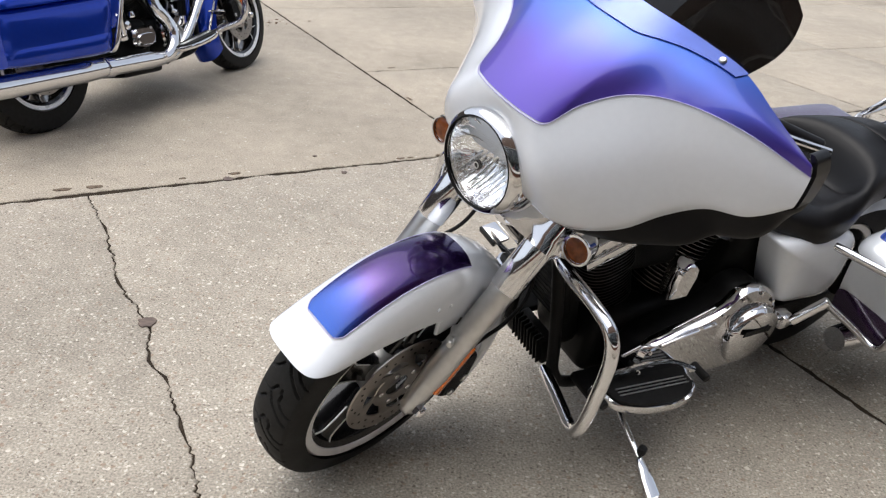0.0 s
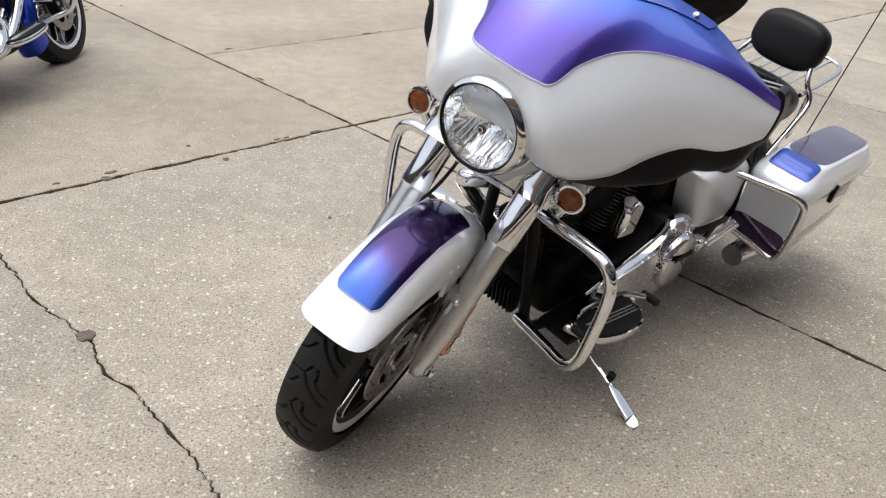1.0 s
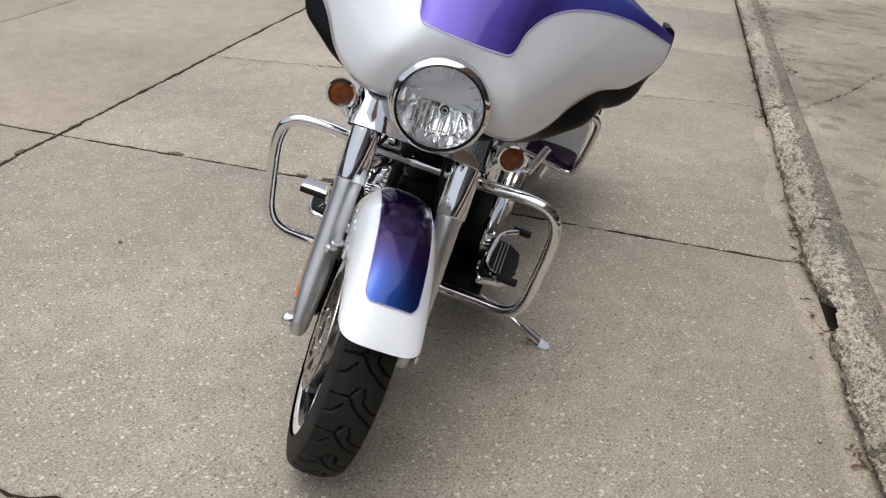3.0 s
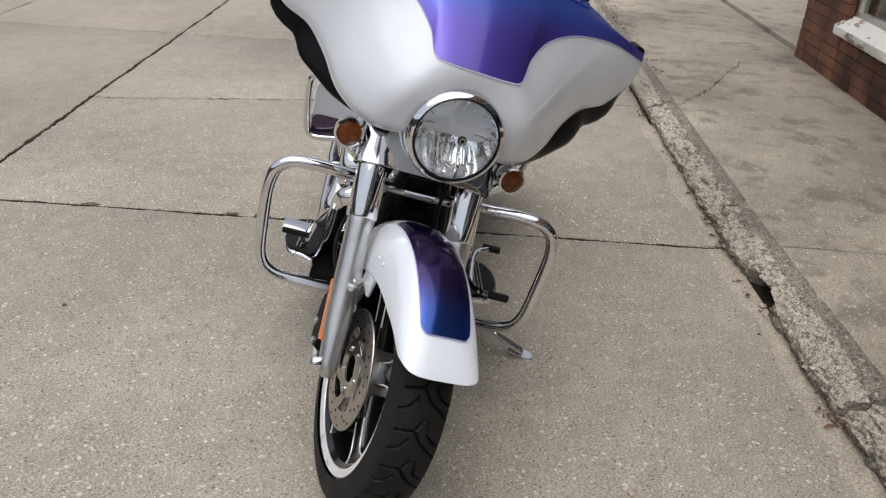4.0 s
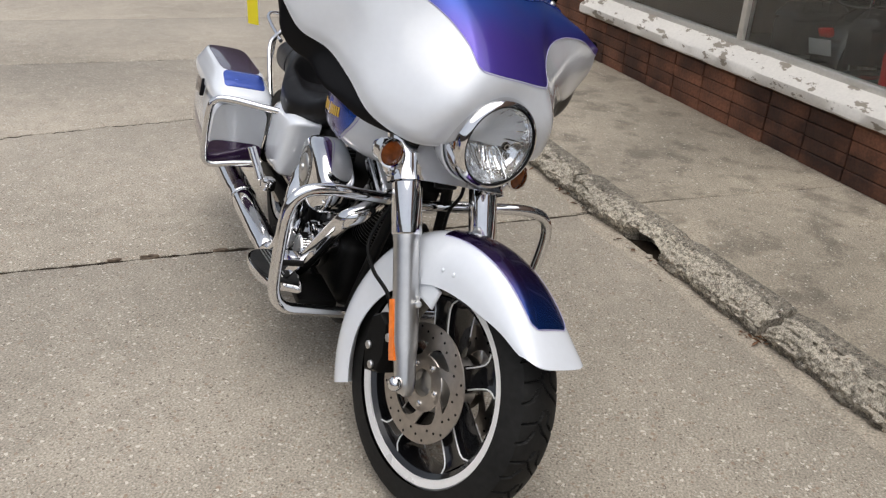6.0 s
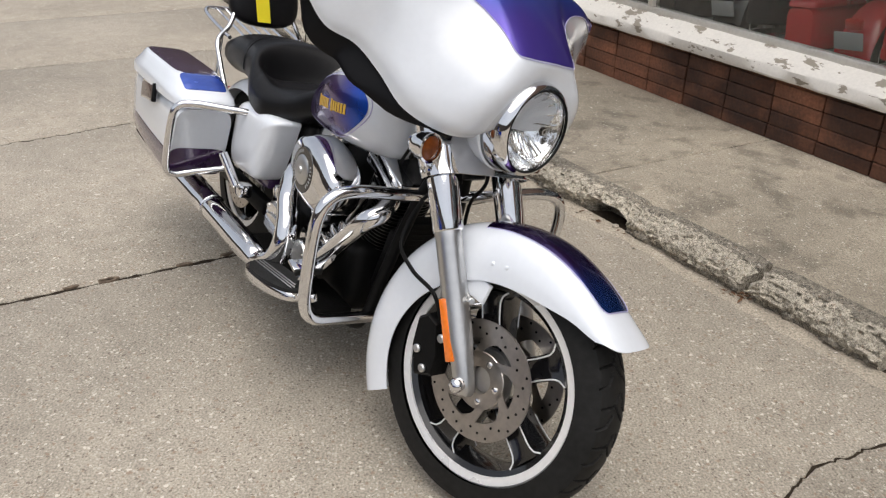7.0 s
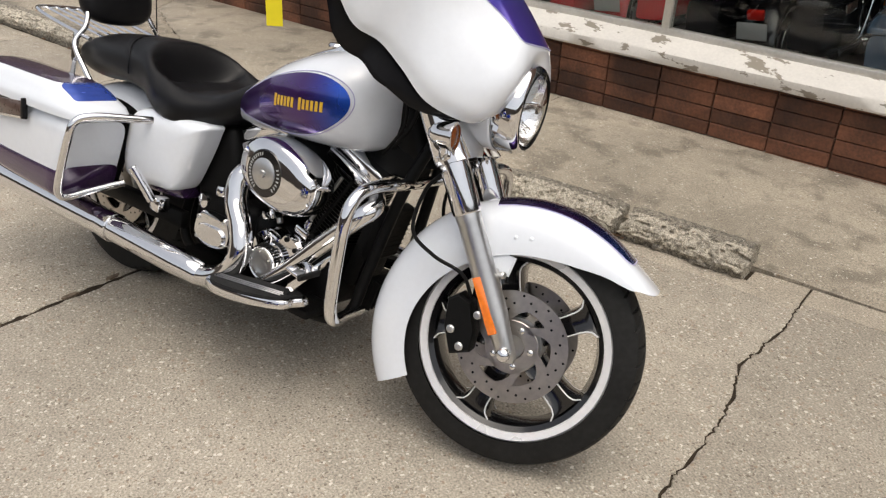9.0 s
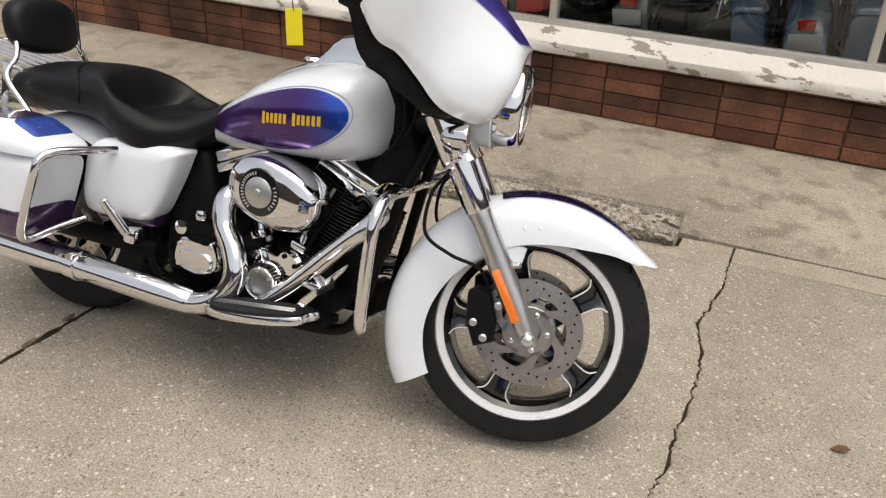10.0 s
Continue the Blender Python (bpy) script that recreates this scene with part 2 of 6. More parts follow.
AMBER = mk("amber_lens", (0.15, 0.036, 0.006), 0.22, var=0.3, scale=60, coat=0.25, spec=0.3)
LATCHBROWN = mk("brown_reflector", (0.085, 0.052, 0.042), 0.3, var=0.25, scale=70, coat=0.6)
ORANGE = mk("orange_reflector", (0.85, 0.20, 0.02), 0.2, var=0.12, scale=90, coat=1.0)
YELLOW = mk("yellow_card", (0.85, 0.72, 0.02), 0.6, var=0.04)
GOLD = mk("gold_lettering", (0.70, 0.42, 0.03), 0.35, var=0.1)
RED = mk("red_paint", (0.42, 0.02, 0.025), 0.22, var=0.08, coat=1.0)
SLATE = mk("slate_blue_paint", (0.055, 0.085, 0.13), 0.25, var=0.08, coat=1.0)
REDLENS = mk("red_lens", (0.45, 0.02, 0.015), 0.15, var=0.1, coat=1.0)
REFLECTOR = mk("lamp_reflector", (0.95, 0.96, 0.97), 0.10, metal=1.0, var=0.05, scale=20, bump=0.9, bscale=38)
LENS = clear("lamp_lens", (0.98, 0.99, 1.0))
SMOKE = clear("smoked_screen", (0.012, 0.011, 0.011))
DRYLEAF = mk("dry_leaf", (0.16, 0.085, 0.045), 0.85, var=0.4, scale=20)
PAPER = mk("pale_print", (0.34, 0.34, 0.34), 0.6)


# ---------------------------------------------------------------- mesh helpers
def curve_at(pts, t):
    """Catmull-Rom through pts at t in 0..len-1."""
    i = min(max(int(t), 0), len(pts) - 2)
    f = t - i
    p1, p2 = pts[i], pts[i + 1]
    p0 = pts[i - 1] if i else p1 * 2 - p2
    p3 = pts[i + 2] if i + 2 < len(pts) else p2 * 2 - p1
    return 0.5 * (2 * p1 + (p2 - p0) * f + (2 * p0 - 5 * p1 + 4 * p2 - p3) * f * f + (3 * p1 - p0 - 3 * p2 + p3) * f ** 3)


def knots(table, x):
    """Smooth value at x of a table of (x, v) pairs in rising x."""
    for i in range(len(table) - 1):
        if x <= table[i + 1][0] or i == len(table) - 2:
            f = (x - table[i][0]) / (table[i + 1][0] - table[i][0])
            return curve_at([b for _, b in table], i + min(max(f, 0), 1))


def loft(rings, cap=True, loop=True):
    bm = bmesh.new()
    rows = [[bm.verts.new(v) for v in r] for r in rings]
    n = len(rows[0])
    for a, b in zip(rows, rows[1:]):
        for i in range(n if loop else n - 1):
            bm.faces.new((a[i], a[(i + 1) % n], b[(i + 1) % n], b[i]))
    if cap:
        bm.faces.new(rows[0][::-1])
        bm.faces.new(rows[-1])
    bmesh.ops.recalc_face_normals(bm, faces=bm.faces)
    return bm


def lathe(prof, n=32, m=None):
    """Turned body about z from (radius, height) pairs; closed where a profile ends on the axis."""
    rings = [[Vector((max(r, 1e-4) * math.cos(i * math.tau / n), max(r, 1e-4) * math.sin(i * math.tau / n), h)) for i in range(n)] for r, h in prof]
    bm = loft(rings, cap=prof[0][0] < 1e-3 or prof[-1][0] < 1e-3)
    bmesh.ops.delete(bm, geom=[f for f in bm.faces if len(f.verts) > 4 and (f.verts[0].co.xy.length > 1e-3)], context="FACES_ONLY")
    if m is not None:
        bm.transform(m)
    return bm


def aim(p, q):
    """The pose at p whose z points to q."""
    d = Vector(q) - Vector(p)
    return Matrix.Translation(p) @ d.to_track_quat("Z", "Y").to_matrix().to_4x4()


def rod(p, q, r, r2=None, n=18, b=0.003):
    L = (Vector(q) - Vector(p)).length
    r2 = r if r2 is None else r2
    b = min(b, r * 0.4, r2 * 0.4, L * 0.3)
    return lathe([(0, 0), (r - b, 0), (r, b), (r2, L - b), (r2 - b, L), (0, L)], n, aim(p, q))


def tube(pts, r, n=10, per=6, closed=False):
    pts = [Vector(p) for p in pts]
    if closed:
        path = [curve_at([pts[-1]] + pts + pts[:2], 1 + i / per) for i in range(len(pts) * per)]
    else:
        path = [curve_at(pts, i / per) for i in range((len(pts) - 1) * per + 1)]
    rings, side = [], None
    for i, p in enumerate(path):
        a, b = path[i - 1] if i or closed else p, path[(i + 1) % len(path)] if i + 1 < len(path) or closed else p
        d = (b - a).normalized()
        if side is None:
            side = d.orthogonal().normalized()
        side = (side - d * side.dot(d)).normalized()
        up = d.cross(side)
        rings.append([p + r * (side * math.cos(k * math.tau / n) + up * math.sin(k * math.tau / n)) for k in range(n)])
    if closed:
        rings.append(rings[0])
        return loft(rings, cap=False)
    return loft(rings)


def block(size, m=None, b=0.006, seg=2):
    bm = bmesh.new()
    bmesh.ops.create_cube(bm, size=1, matrix=Matrix.Diagonal((*size, 1)))
    if b:
        bmesh.ops.bevel(bm, geom=bm.edges[:], offset=b, segments=seg, affect="EDGES", profile=0.5)
    if m is not None:
        bm.transform(m)
    return bm


def prism(poly, h, m=None, b=0.004):
    """A plate from a 2D outline, h thick along z, with a chamfered rim."""
    c = sum((Vector(p) for p in poly), Vector((0, 0))) / len(poly)
    size = max((Vector(p) - c).length for p in poly)

    def ring(z, inset):
        k = 1 - inset / size
        return [Vector((c.x + (x - c.x) * k, c.y + (y - c.y) * k, z)) for x, y in poly]

    bm = loft([ring(0, b), ring(b, 0), ring(h - b, 0), ring(h, b)])
    if m is not None:
        bm.transform(m)
    return bm


def oval(cx, cy, rx, ry, n=28, p=2.0, turn=0.0):
    out = []
    for i in range(n):
        t = i * math.tau / n
        x, y = rx * math.copysign(abs(math.cos(t)) ** (2 / p), math.cos(t)), ry * math.copysign(abs(math.sin(t)) ** (2 / p), math.sin(t))
        out.append((cx + x * math.cos(turn) - y * math.sin(turn), cy + x * math.sin(turn) + y * math.cos(turn)))
    return out


def shell(grid, thick, lift=0.0):
    """A curved sheet over a grid of points, thick behind its normals; lift moves it out first."""
    nu, nv = len(grid), len(grid[0])
    nor = [[None] * nv for _ in range(nu)]
    for i in range(nu):
        for j in range(nv):
            du = grid[min(i + 1, nu - 1)][j] - grid[max(i - 1, 0)][j]
            dv = grid[i][min(j + 1, nv - 1)] - grid[i][max(j - 1, 0)]
            v = du.cross(dv)
            nor[i][j] = v.normalized() if v.length > 1e-9 else Vector((0, 0, 1))
    bm = bmesh.new()
    top = [[bm.verts.new(grid[i][j] + nor[i][j] * lift) for j in range(nv)] for i in range(nu)]
    low = [[bm.verts.new(grid[i][j] + nor[i][j] * (lift - thick)) for j in range(nv)] for i in range(nu)]
    for i in range(nu - 1):
        for j in range(nv - 1):
            bm.faces.new((top[i][j], top[i + 1][j], top[i + 1][j + 1], top[i][j + 1]))
            bm.faces.new((low[i][j], low[i][j + 1], low[i + 1][j + 1], low[i + 1][j]))
    for i in range(nu - 1):
        bm.faces.new((top[i][0], low[i][0], low[i + 1][0], top[i + 1][0]))
        bm.faces.new((top[i][-1], top[i + 1][-1], low[i + 1][-1], low[i][-1]))
    for j in range(nv - 1):
        bm.faces.new((top[0][j], top[0][j + 1], low[0][j + 1], low[0][j]))
        bm.faces.new((top[-1][j], low[-1][j], low[-1][j + 1], top[-1][j + 1]))
    return bm


def joined(*bms):
    out = bmesh.new()
    for b in bms:
        me = bpy.data.meshes.new("tmp")
        b.to_mesh(me)
        b.free()
        out.from_mesh(me)
        bpy.data.meshes.remove(me)
    return out


def solid(name, bm, material, sharp=38, smooth=True):
    me = bpy.data.meshes.new(name)
    bm.to_mesh(me)
    bm.free()
    me.materials.append(material)
    me.polygons.foreach_set("use_smooth", [smooth] * len(me.polygons))
    if smooth:
        me.set_sharp_from_angle(angle=radians(sharp))
    return me


def part(name, bm, material, parent, label="", sharp=38, smooth=True):
    ob = new(name, solid(name, bm, material, sharp, smooth))
    ob.parent = parent
    return tagged(ob, label)


def thing(name, label, category, group="", m=None):
    ob = new(name)
    ob.empty_display_size = 0.1
    if m is not None:
        ob.matrix_basis = m
    return tagged(ob, label, category, group)


# ---------------------------------------------------------------- the lot: slabs, joints, cracks
LOT_TURN = 29.5
LOT = pose(0.233, 4.219, 0, 0, 0, LOT_TURN)          # p runs along the kerb, q away from the building
KERB_FRONT, KERB_BACK, WALK_BACK = -3.33, -3.52, -4.90


def kerb_line(p):
    """The kerb's foot: straight far off, drifting a little towards the shop near its end."""
    return KERB_FRONT - 0.032 * min(max(0.0, -p), 2.4)


KERB_END = -1.725

bm = bmesh.new()
for a, b, c, d in ((-400, -400, 400, 400),):
    bm.faces.new([bm.verts.new((x, y, -0.0048)) for x, y in ((a, b), (c, b), (c, d), (a, d))])
ground = tagged(new("ground", solid("ground", bm, DIRT, smooth=False)), "dark dirt bed below the concrete slabs", "ground", kind="structure")


def wiggle(p, q, amp, seed):
    """A line from p to q, uneven by amp, ends fixed."""
    p, q = Vector(p), Vector(q)
    n = max(2, int((q - p).length / (0.011 if amp > 0.012 else 0.025)))
    d = (q - p).normalized()
    side = Vector((-d.y, d.x))
    out = []
    for i in range(n):
        f = i / n
        s = p.lerp(q, f)
        e = min(1.0, min(i, n - i) / 6)
        w = noise.noise((s.x * 3 + seed, s.y * 3, seed)) * amp + noise.noise((s.x * 17 + seed, s.y * 17, 5)) * amp * 0.7 + noise.noise((s.x * 60, s.y * 60 + seed, 9)) * (0.013 if amp > 0.012 else 0.004)
        out.append(s + side * w * e)
    return out


def edge(p, q, amp, seed):
    """The same uneven line whichever way it is walked, so that two slabs share it."""
    if (p[0], p[1]) <= (q[0], q[1]):
        return wiggle(p, q, amp, seed)
    pts = wiggle(q, p, amp, seed) + [Vector(p)]
    return [Vector(p)] + [v for v in reversed(pts[1:-1])]


def slab(corners, amps, gaps, material, z=0.0, depth=0.03, parent=None, name="slab", zfun=None):
    """One cast slab: uneven edges drawn back by half a joint, with a small worn bevel."""
    pts = []                                         # place, way inwards, joint's half width, corner?
    n = len(corners)
    for i in range(n):
        amp, seed = amps[i]
        a, b, back = (Vector(corners[k % n]) for k in (i, i + 1, i - 1))
        d, e = (b - a).normalized(), (a - back).normalized()
        inward, other = Vector((-d.y, d.x)), Vector((-e.y, e.x))
        run = edge(corners[i], corners[(i + 1) % n], amp, seed)
        pts.append((run[0], inward * gaps[i] + other * gaps[i - 1], inward + other, True))
        for p in run[1:]:
            if (p - a).length > 0.045 and (p - b).length > 0.045:
                pts.append((p, inward * gaps[i], inward, False))
    def inset(k):
        out = []
        for p, gap, way, corner in pts:
            w = 1.0 if corner else max(0.25, 1 + 0.8 * noise.noise((p.x * 5, p.y * 5, 3)) + 0.7 * noise.noise((p.x * 19, p.y * 19, 6)) + 0.6 * noise.noise((p.x * 47, p.y * 47, 8)))
            out.append(p + gap * w + way * k)
        return out
    lay = lambda ring, dz: [LOT @ Vector((v.x, v.y, (zfun(v.x, v.y) if zfun else z) + dz)) for v in ring]
    o, i1, i2 = inset(0.0), inset(0.0015), inset(0.004)
    bm = bmesh.new()
    rows = [[bm.verts.new(v) for v in lay(r, dz)] for r, dz in ((o, -depth), (o, -0.005), (i1, -0.002), (i2, 0.0))]
    m = len(pts)
    for a, b in zip(rows, rows[1:]):
        for k in range(m):
            bm.faces.new((a[k], a[(k + 1) % m], b[(k + 1) % m], b[k]))
    flat = delaunay_2d_cdt([v.to_2d() for v in i2], [], [list(range(m))], 1, 1e-7)
    if len(flat[0]) == m:
        for f in flat[2]:
            bm.faces.new([rows[-1][flat[3][k][0]] for k in f])
    else:
        fill = [bm.verts.new(v) for v in lay([Vector(v) for v in flat[0]], 0.0)]
        for f in flat[2]:
            bm.faces.new([fill[k] for k in f])
    bmesh.ops.recalc_face_normals(bm, faces=bm.faces)
    return part(name, bm, material, parent, sharp=60)


# joint lines: crack at -1.97, joints at 0, 1.55 (uneven), 3.36, 5.0
P_LINES = [-14.0, -9.6, -5.8, -1.968, 0.0, 1.545, 3.36, 5.0, 8.0, 13.0]
FAR_LINES = [0, 1, 2, 4, 6, 7, 8, 9]                 # those that go on past the long joint
def p_amp(i):
    return {3: (0.016, 11.0), 5: (0.026, 13.0), 4: (0.006, 14.0)}.get(i, (0.007, 20.0 + i))
def p_gap(i):
    return {3: 0.0030, 4: 0.0095, 5: 0.008}.get(i, 0.0075)
def q_gap(j):
    return {0: 0.004, 1: 0.0105, 2: 0.006, 3: 0.006}.get(j, 0.0075)
CRACK = [(-3.40, 0.010), (-3.09, 0.008), (-2.84, 0.040), (-2.66, -0.010), (-2.30, -0.022), (-2.05, -0.024), (-1.70, 0.008), (-1.46, 0.016), (-1.36, -0.012), (-1.15, 0.026), (-0.85, -0.018), (-0.39, 0.006), (0.0, -0.014)]
def line_at(i, q):
    """Where line i runs at q: the two old cracks wander."""
    if i == 3 and q < 0.05:
        return P_LINES[3] + knots(CRACK, min(max(q, -3.4), 0.0))
    return P_LINES[i] + (-0.175 * q if i == 5 and q < 0.5 else 0.0)
Q_LINES = [KERB_FRONT, 0.0, 1.60, 3.68, 8.0, 15.0]
def cross_at(j, p):
    """Where cross joint j runs at p: it climbs a little against the kerb."""
    return kerb_line(p) - 0.004 if j == 0 else Q_LINES[j] + 0.032 * min(max(p, -5.0), 6.0)
def side(i, j, k):
    """The bends of line i between cross joints j and k."""
    if i != 3 or j:
        return []
    return [(line_at(3, q), q) for q, _ in CRACK[1:-1]]
for j in range(len(Q_LINES) - 1):
    used = FAR_LINES if j else list(range(len(P_LINES)))
    for i, k in zip(used, used[1:]):
        top = j + 1
        if P_LINES[i] < 0 and j in (1, 2):       # one long slab past the joint on this side
            if j == 2:
                continue
            top = 3
        place = lambda a, b: (line_at(a, Q_LINES[b]), cross_at(b, line_at(a, Q_LINES[b])))
        right, left = side(k, j, top), side(i, j, top)[::-1]
        c = [place(i, j), place(k, j)] + right + [place(k, top), place(i, top)] + left
        amps = [(0.010, 40.0 + j)] + [p_amp(k)] * (len(right) + 1) + [(0.010, 40.0 + top)] + [p_amp(i)] * (len(left) + 1)
        gaps = [q_gap(j)] + [p_gap(k)] * (len(right) + 1) + [q_gap(top)] + [p_gap(i)] * (len(left) + 1)
        slab(c, amps, gaps, WORN if j else CONCRETE, parent=ground, name="concrete_slab")


def walk_height(p, q):
    """The walkway lies just under the kerb's top; its outer edge runs down to the lot past the kerb's end."""
    f = min(max((p - KERB_END + 0.6) / 2.2, 0), 1)
    f = f * f * (3 - 2 * f)
    g = min(max((KERB_BACK - 0.1 - q) / (KERB_BACK - 0.1 + 4.79), 0), 1)
    h = min(max((p + 1.6) / 4.0, 0), 1)
    return (0.006 + 0.087 * f) * (1 - g) + (0.040 + 0.024 * h) * g


def walk_front(p):
    return kerb_line(p) - (0.12 if p > KERB_END else 0.133)


WALK_LINES = [-14.0, -9.2, -6.3, -3.3, -0.14, 3.05, 6.6, 9.6, 13.0]
bm = bmesh.new()
rows = []
for k in range(55):
    p = -13.9 + 26.8 * k / 54
    rows.append([bm.verts.new(LOT @ Vector((p, q, walk_height(p, q) - 0.006 + dz))) for q, dz in ((WALK_BACK + 0.01, -0.2), (WALK_BACK + 0.01, 0), (-4.1, 0), (kerb_line(p) - 0.15, 0), (kerb_line(p) - 0.15, -0.2))])
for a, b in zip(rows, rows[1:]):
    for k in range(5):
        bm.faces.new((a[k], b[k], b[(k + 1) % 5], a[(k + 1) % 5]))
bm.faces.new(rows[0]), bm.faces.new(rows[-1][::-1])
bmesh.ops.recalc_face_normals(bm, faces=bm.faces)
walkway = tagged(new("pavement", solid("pavement", bm, DIRT)), "dirt bed under the shop's walkway", "pavement", kind="structure")
BEND, CORNER = (3.264, -4.27), (3.66, WALK_BACK)     # the joint bends towards the shop's corner
for i in range(len(WALK_LINES) - 1):
    p0, p1 = WALK_LINES[i], WALK_LINES[i + 1]
    flat, crack = (0.003, 61.0), (0.03, 67.0)
    if p0 == -0.14:                              # cracked across from the kerb to the bend
        a, b = (1.742, walk_front(1.7)), (2.54, -3.92)
        slab([(p0 + 0.06, WALK_BACK), CORNER, BEND, b, a, (p0, walk_front(p0))], [flat, flat, crack, crack, flat, flat], [0.001, 0.003, 0.003, 0.003, 0.001, 0.006], WALKWAY, parent=walkway, name="walkway_slab", zfun=walk_height)
        slab([BEND, (p1, walk_front(p1)), a, b], [flat, flat, crack, crack], [0.004, 0.001, 0.003, 0.003], WALKWAY, parent=walkway, name="walkway_slab", zfun=walk_height)
        continue
    if p0 == 3.05:
        slab([CORNER, (p1, WALK_BACK), (p1, walk_front(p1)), (p0, walk_front(p0)), BEND], [flat] * 5, [0.004, 0.005, 0.001, 0.004, 0.004], WALKWAY, parent=walkway, name="walkway_slab", zfun=walk_height)
        continue
    # a slope needs several strips: bottom edge and top edge follow walk_height
    steps = max(1, int((p1 - p0) / 0.25))
    bm = bmesh.new()
    rows = []
    for k in range(steps + 1):
        x = p0 + 0.005 + (p1 - p0 - 0.010) * k / steps
        f = walk_front(x)
        w = lambda y: x + (0.06 * (y - f) / (WALK_BACK - f) if p1 == -0.14 and k == steps else 0.0)
        rows.append([bm.verts.new(LOT @ Vector((w(y), y, walk_height(x, y)))) for y in (WALK_BACK, -4.4, -4.1, -3.85, f)] + [bm.verts.new(LOT @ Vector((w(y), y, -0.025))) for y in (f, WALK_BACK)])
    for a, b in zip(rows, rows[1:]):
        for k in range(6):
            bm.faces.new((a[k], b[k], b[k + 1], a[k + 1]))
    bm.faces.new(rows[0]), bm.faces.new(rows[-1][::-1])
    bmesh.ops.recalc_face_normals(bm, faces=bm.faces)
    part("walkway_slab", bm, WALKWAY, walkway, sharp=40)
for p0, p1 in ((3.70, 8.6), (8.62, 14.0)):           # the paving goes on beside the shop
    for q0, q1 in ((-9.2, WALK_BACK - 0.012), (-14.0, -9.22)):
        slab([(p0, q0), (p1, q0), (p1, q1), (p0, q1)], [(0.006, 71.0)] * 4, [0.005] * 4, WALKWAY, parent=walkway, name="walkway_slab", z=0.094, depth=0.10)
# the lot's slab reaches under the walkway's edge past the kerb's end
for p0, n, seed in ((KERB_END - 0.02, 9, 3.0), (-1.966, 30, 5.0)):     # parted where the old crack runs through
    step = (p0 + 1.956) / 8 if n == 9 else 0.4
    bm = loft([[LOT @ Vector((p + (0.006 * noise.noise((q * 40, seed, 0)) if k == (8 if n == 9 else 0) else 0.0), q, z)) for q, z in ((kerb_line(p) + 0.012, -0.03), (kerb_line(p) + 0.012, 0.0005), (kerb_line(p) - 0.04, 0.0008), (kerb_line(p) - 0.09, 0.001), (kerb_line(p) - 0.127, 0.0012), (kerb_line(p) - 0.127, -0.03))] for k, p in [(k, p0 - step * k) for k in range(n)]])
    part("concrete_slab", bm, WORN, ground, sharp=60)


def worn_band(p0, p1):
    """Smooth worn concrete along the foot of the kerb, with an uneven outer edge."""
    rings = []
    n = int((p1 - p0) / 0.02)
    for k in range(n + 1):
        p = p0 + (p1 - p0) * k / n
        q = kerb_line(p) + 0.062 + 0.05 * noise.noise((p * 2.3, 4.0, 1.0)) + 0.02 * noise.noise((p * 14, 4.0, 1.0))
        rings.append([LOT @ Vector((p, y, z)) for y, z in ((kerb_line(p) - 0.02, -0.02), (kerb_line(p) - 0.02, 0.004), (kerb_line(p) + 0.02, 0.0028), (q, 0.0008), (q + 0.006, -0.004), (q, -0.02))])
    return part("worn_band", loft(rings), WORN, ground, "smooth pale worn concrete along the kerb", sharp=60)


worn_band(-1.945, -0.012)
worn_band(0.012, 1.70)


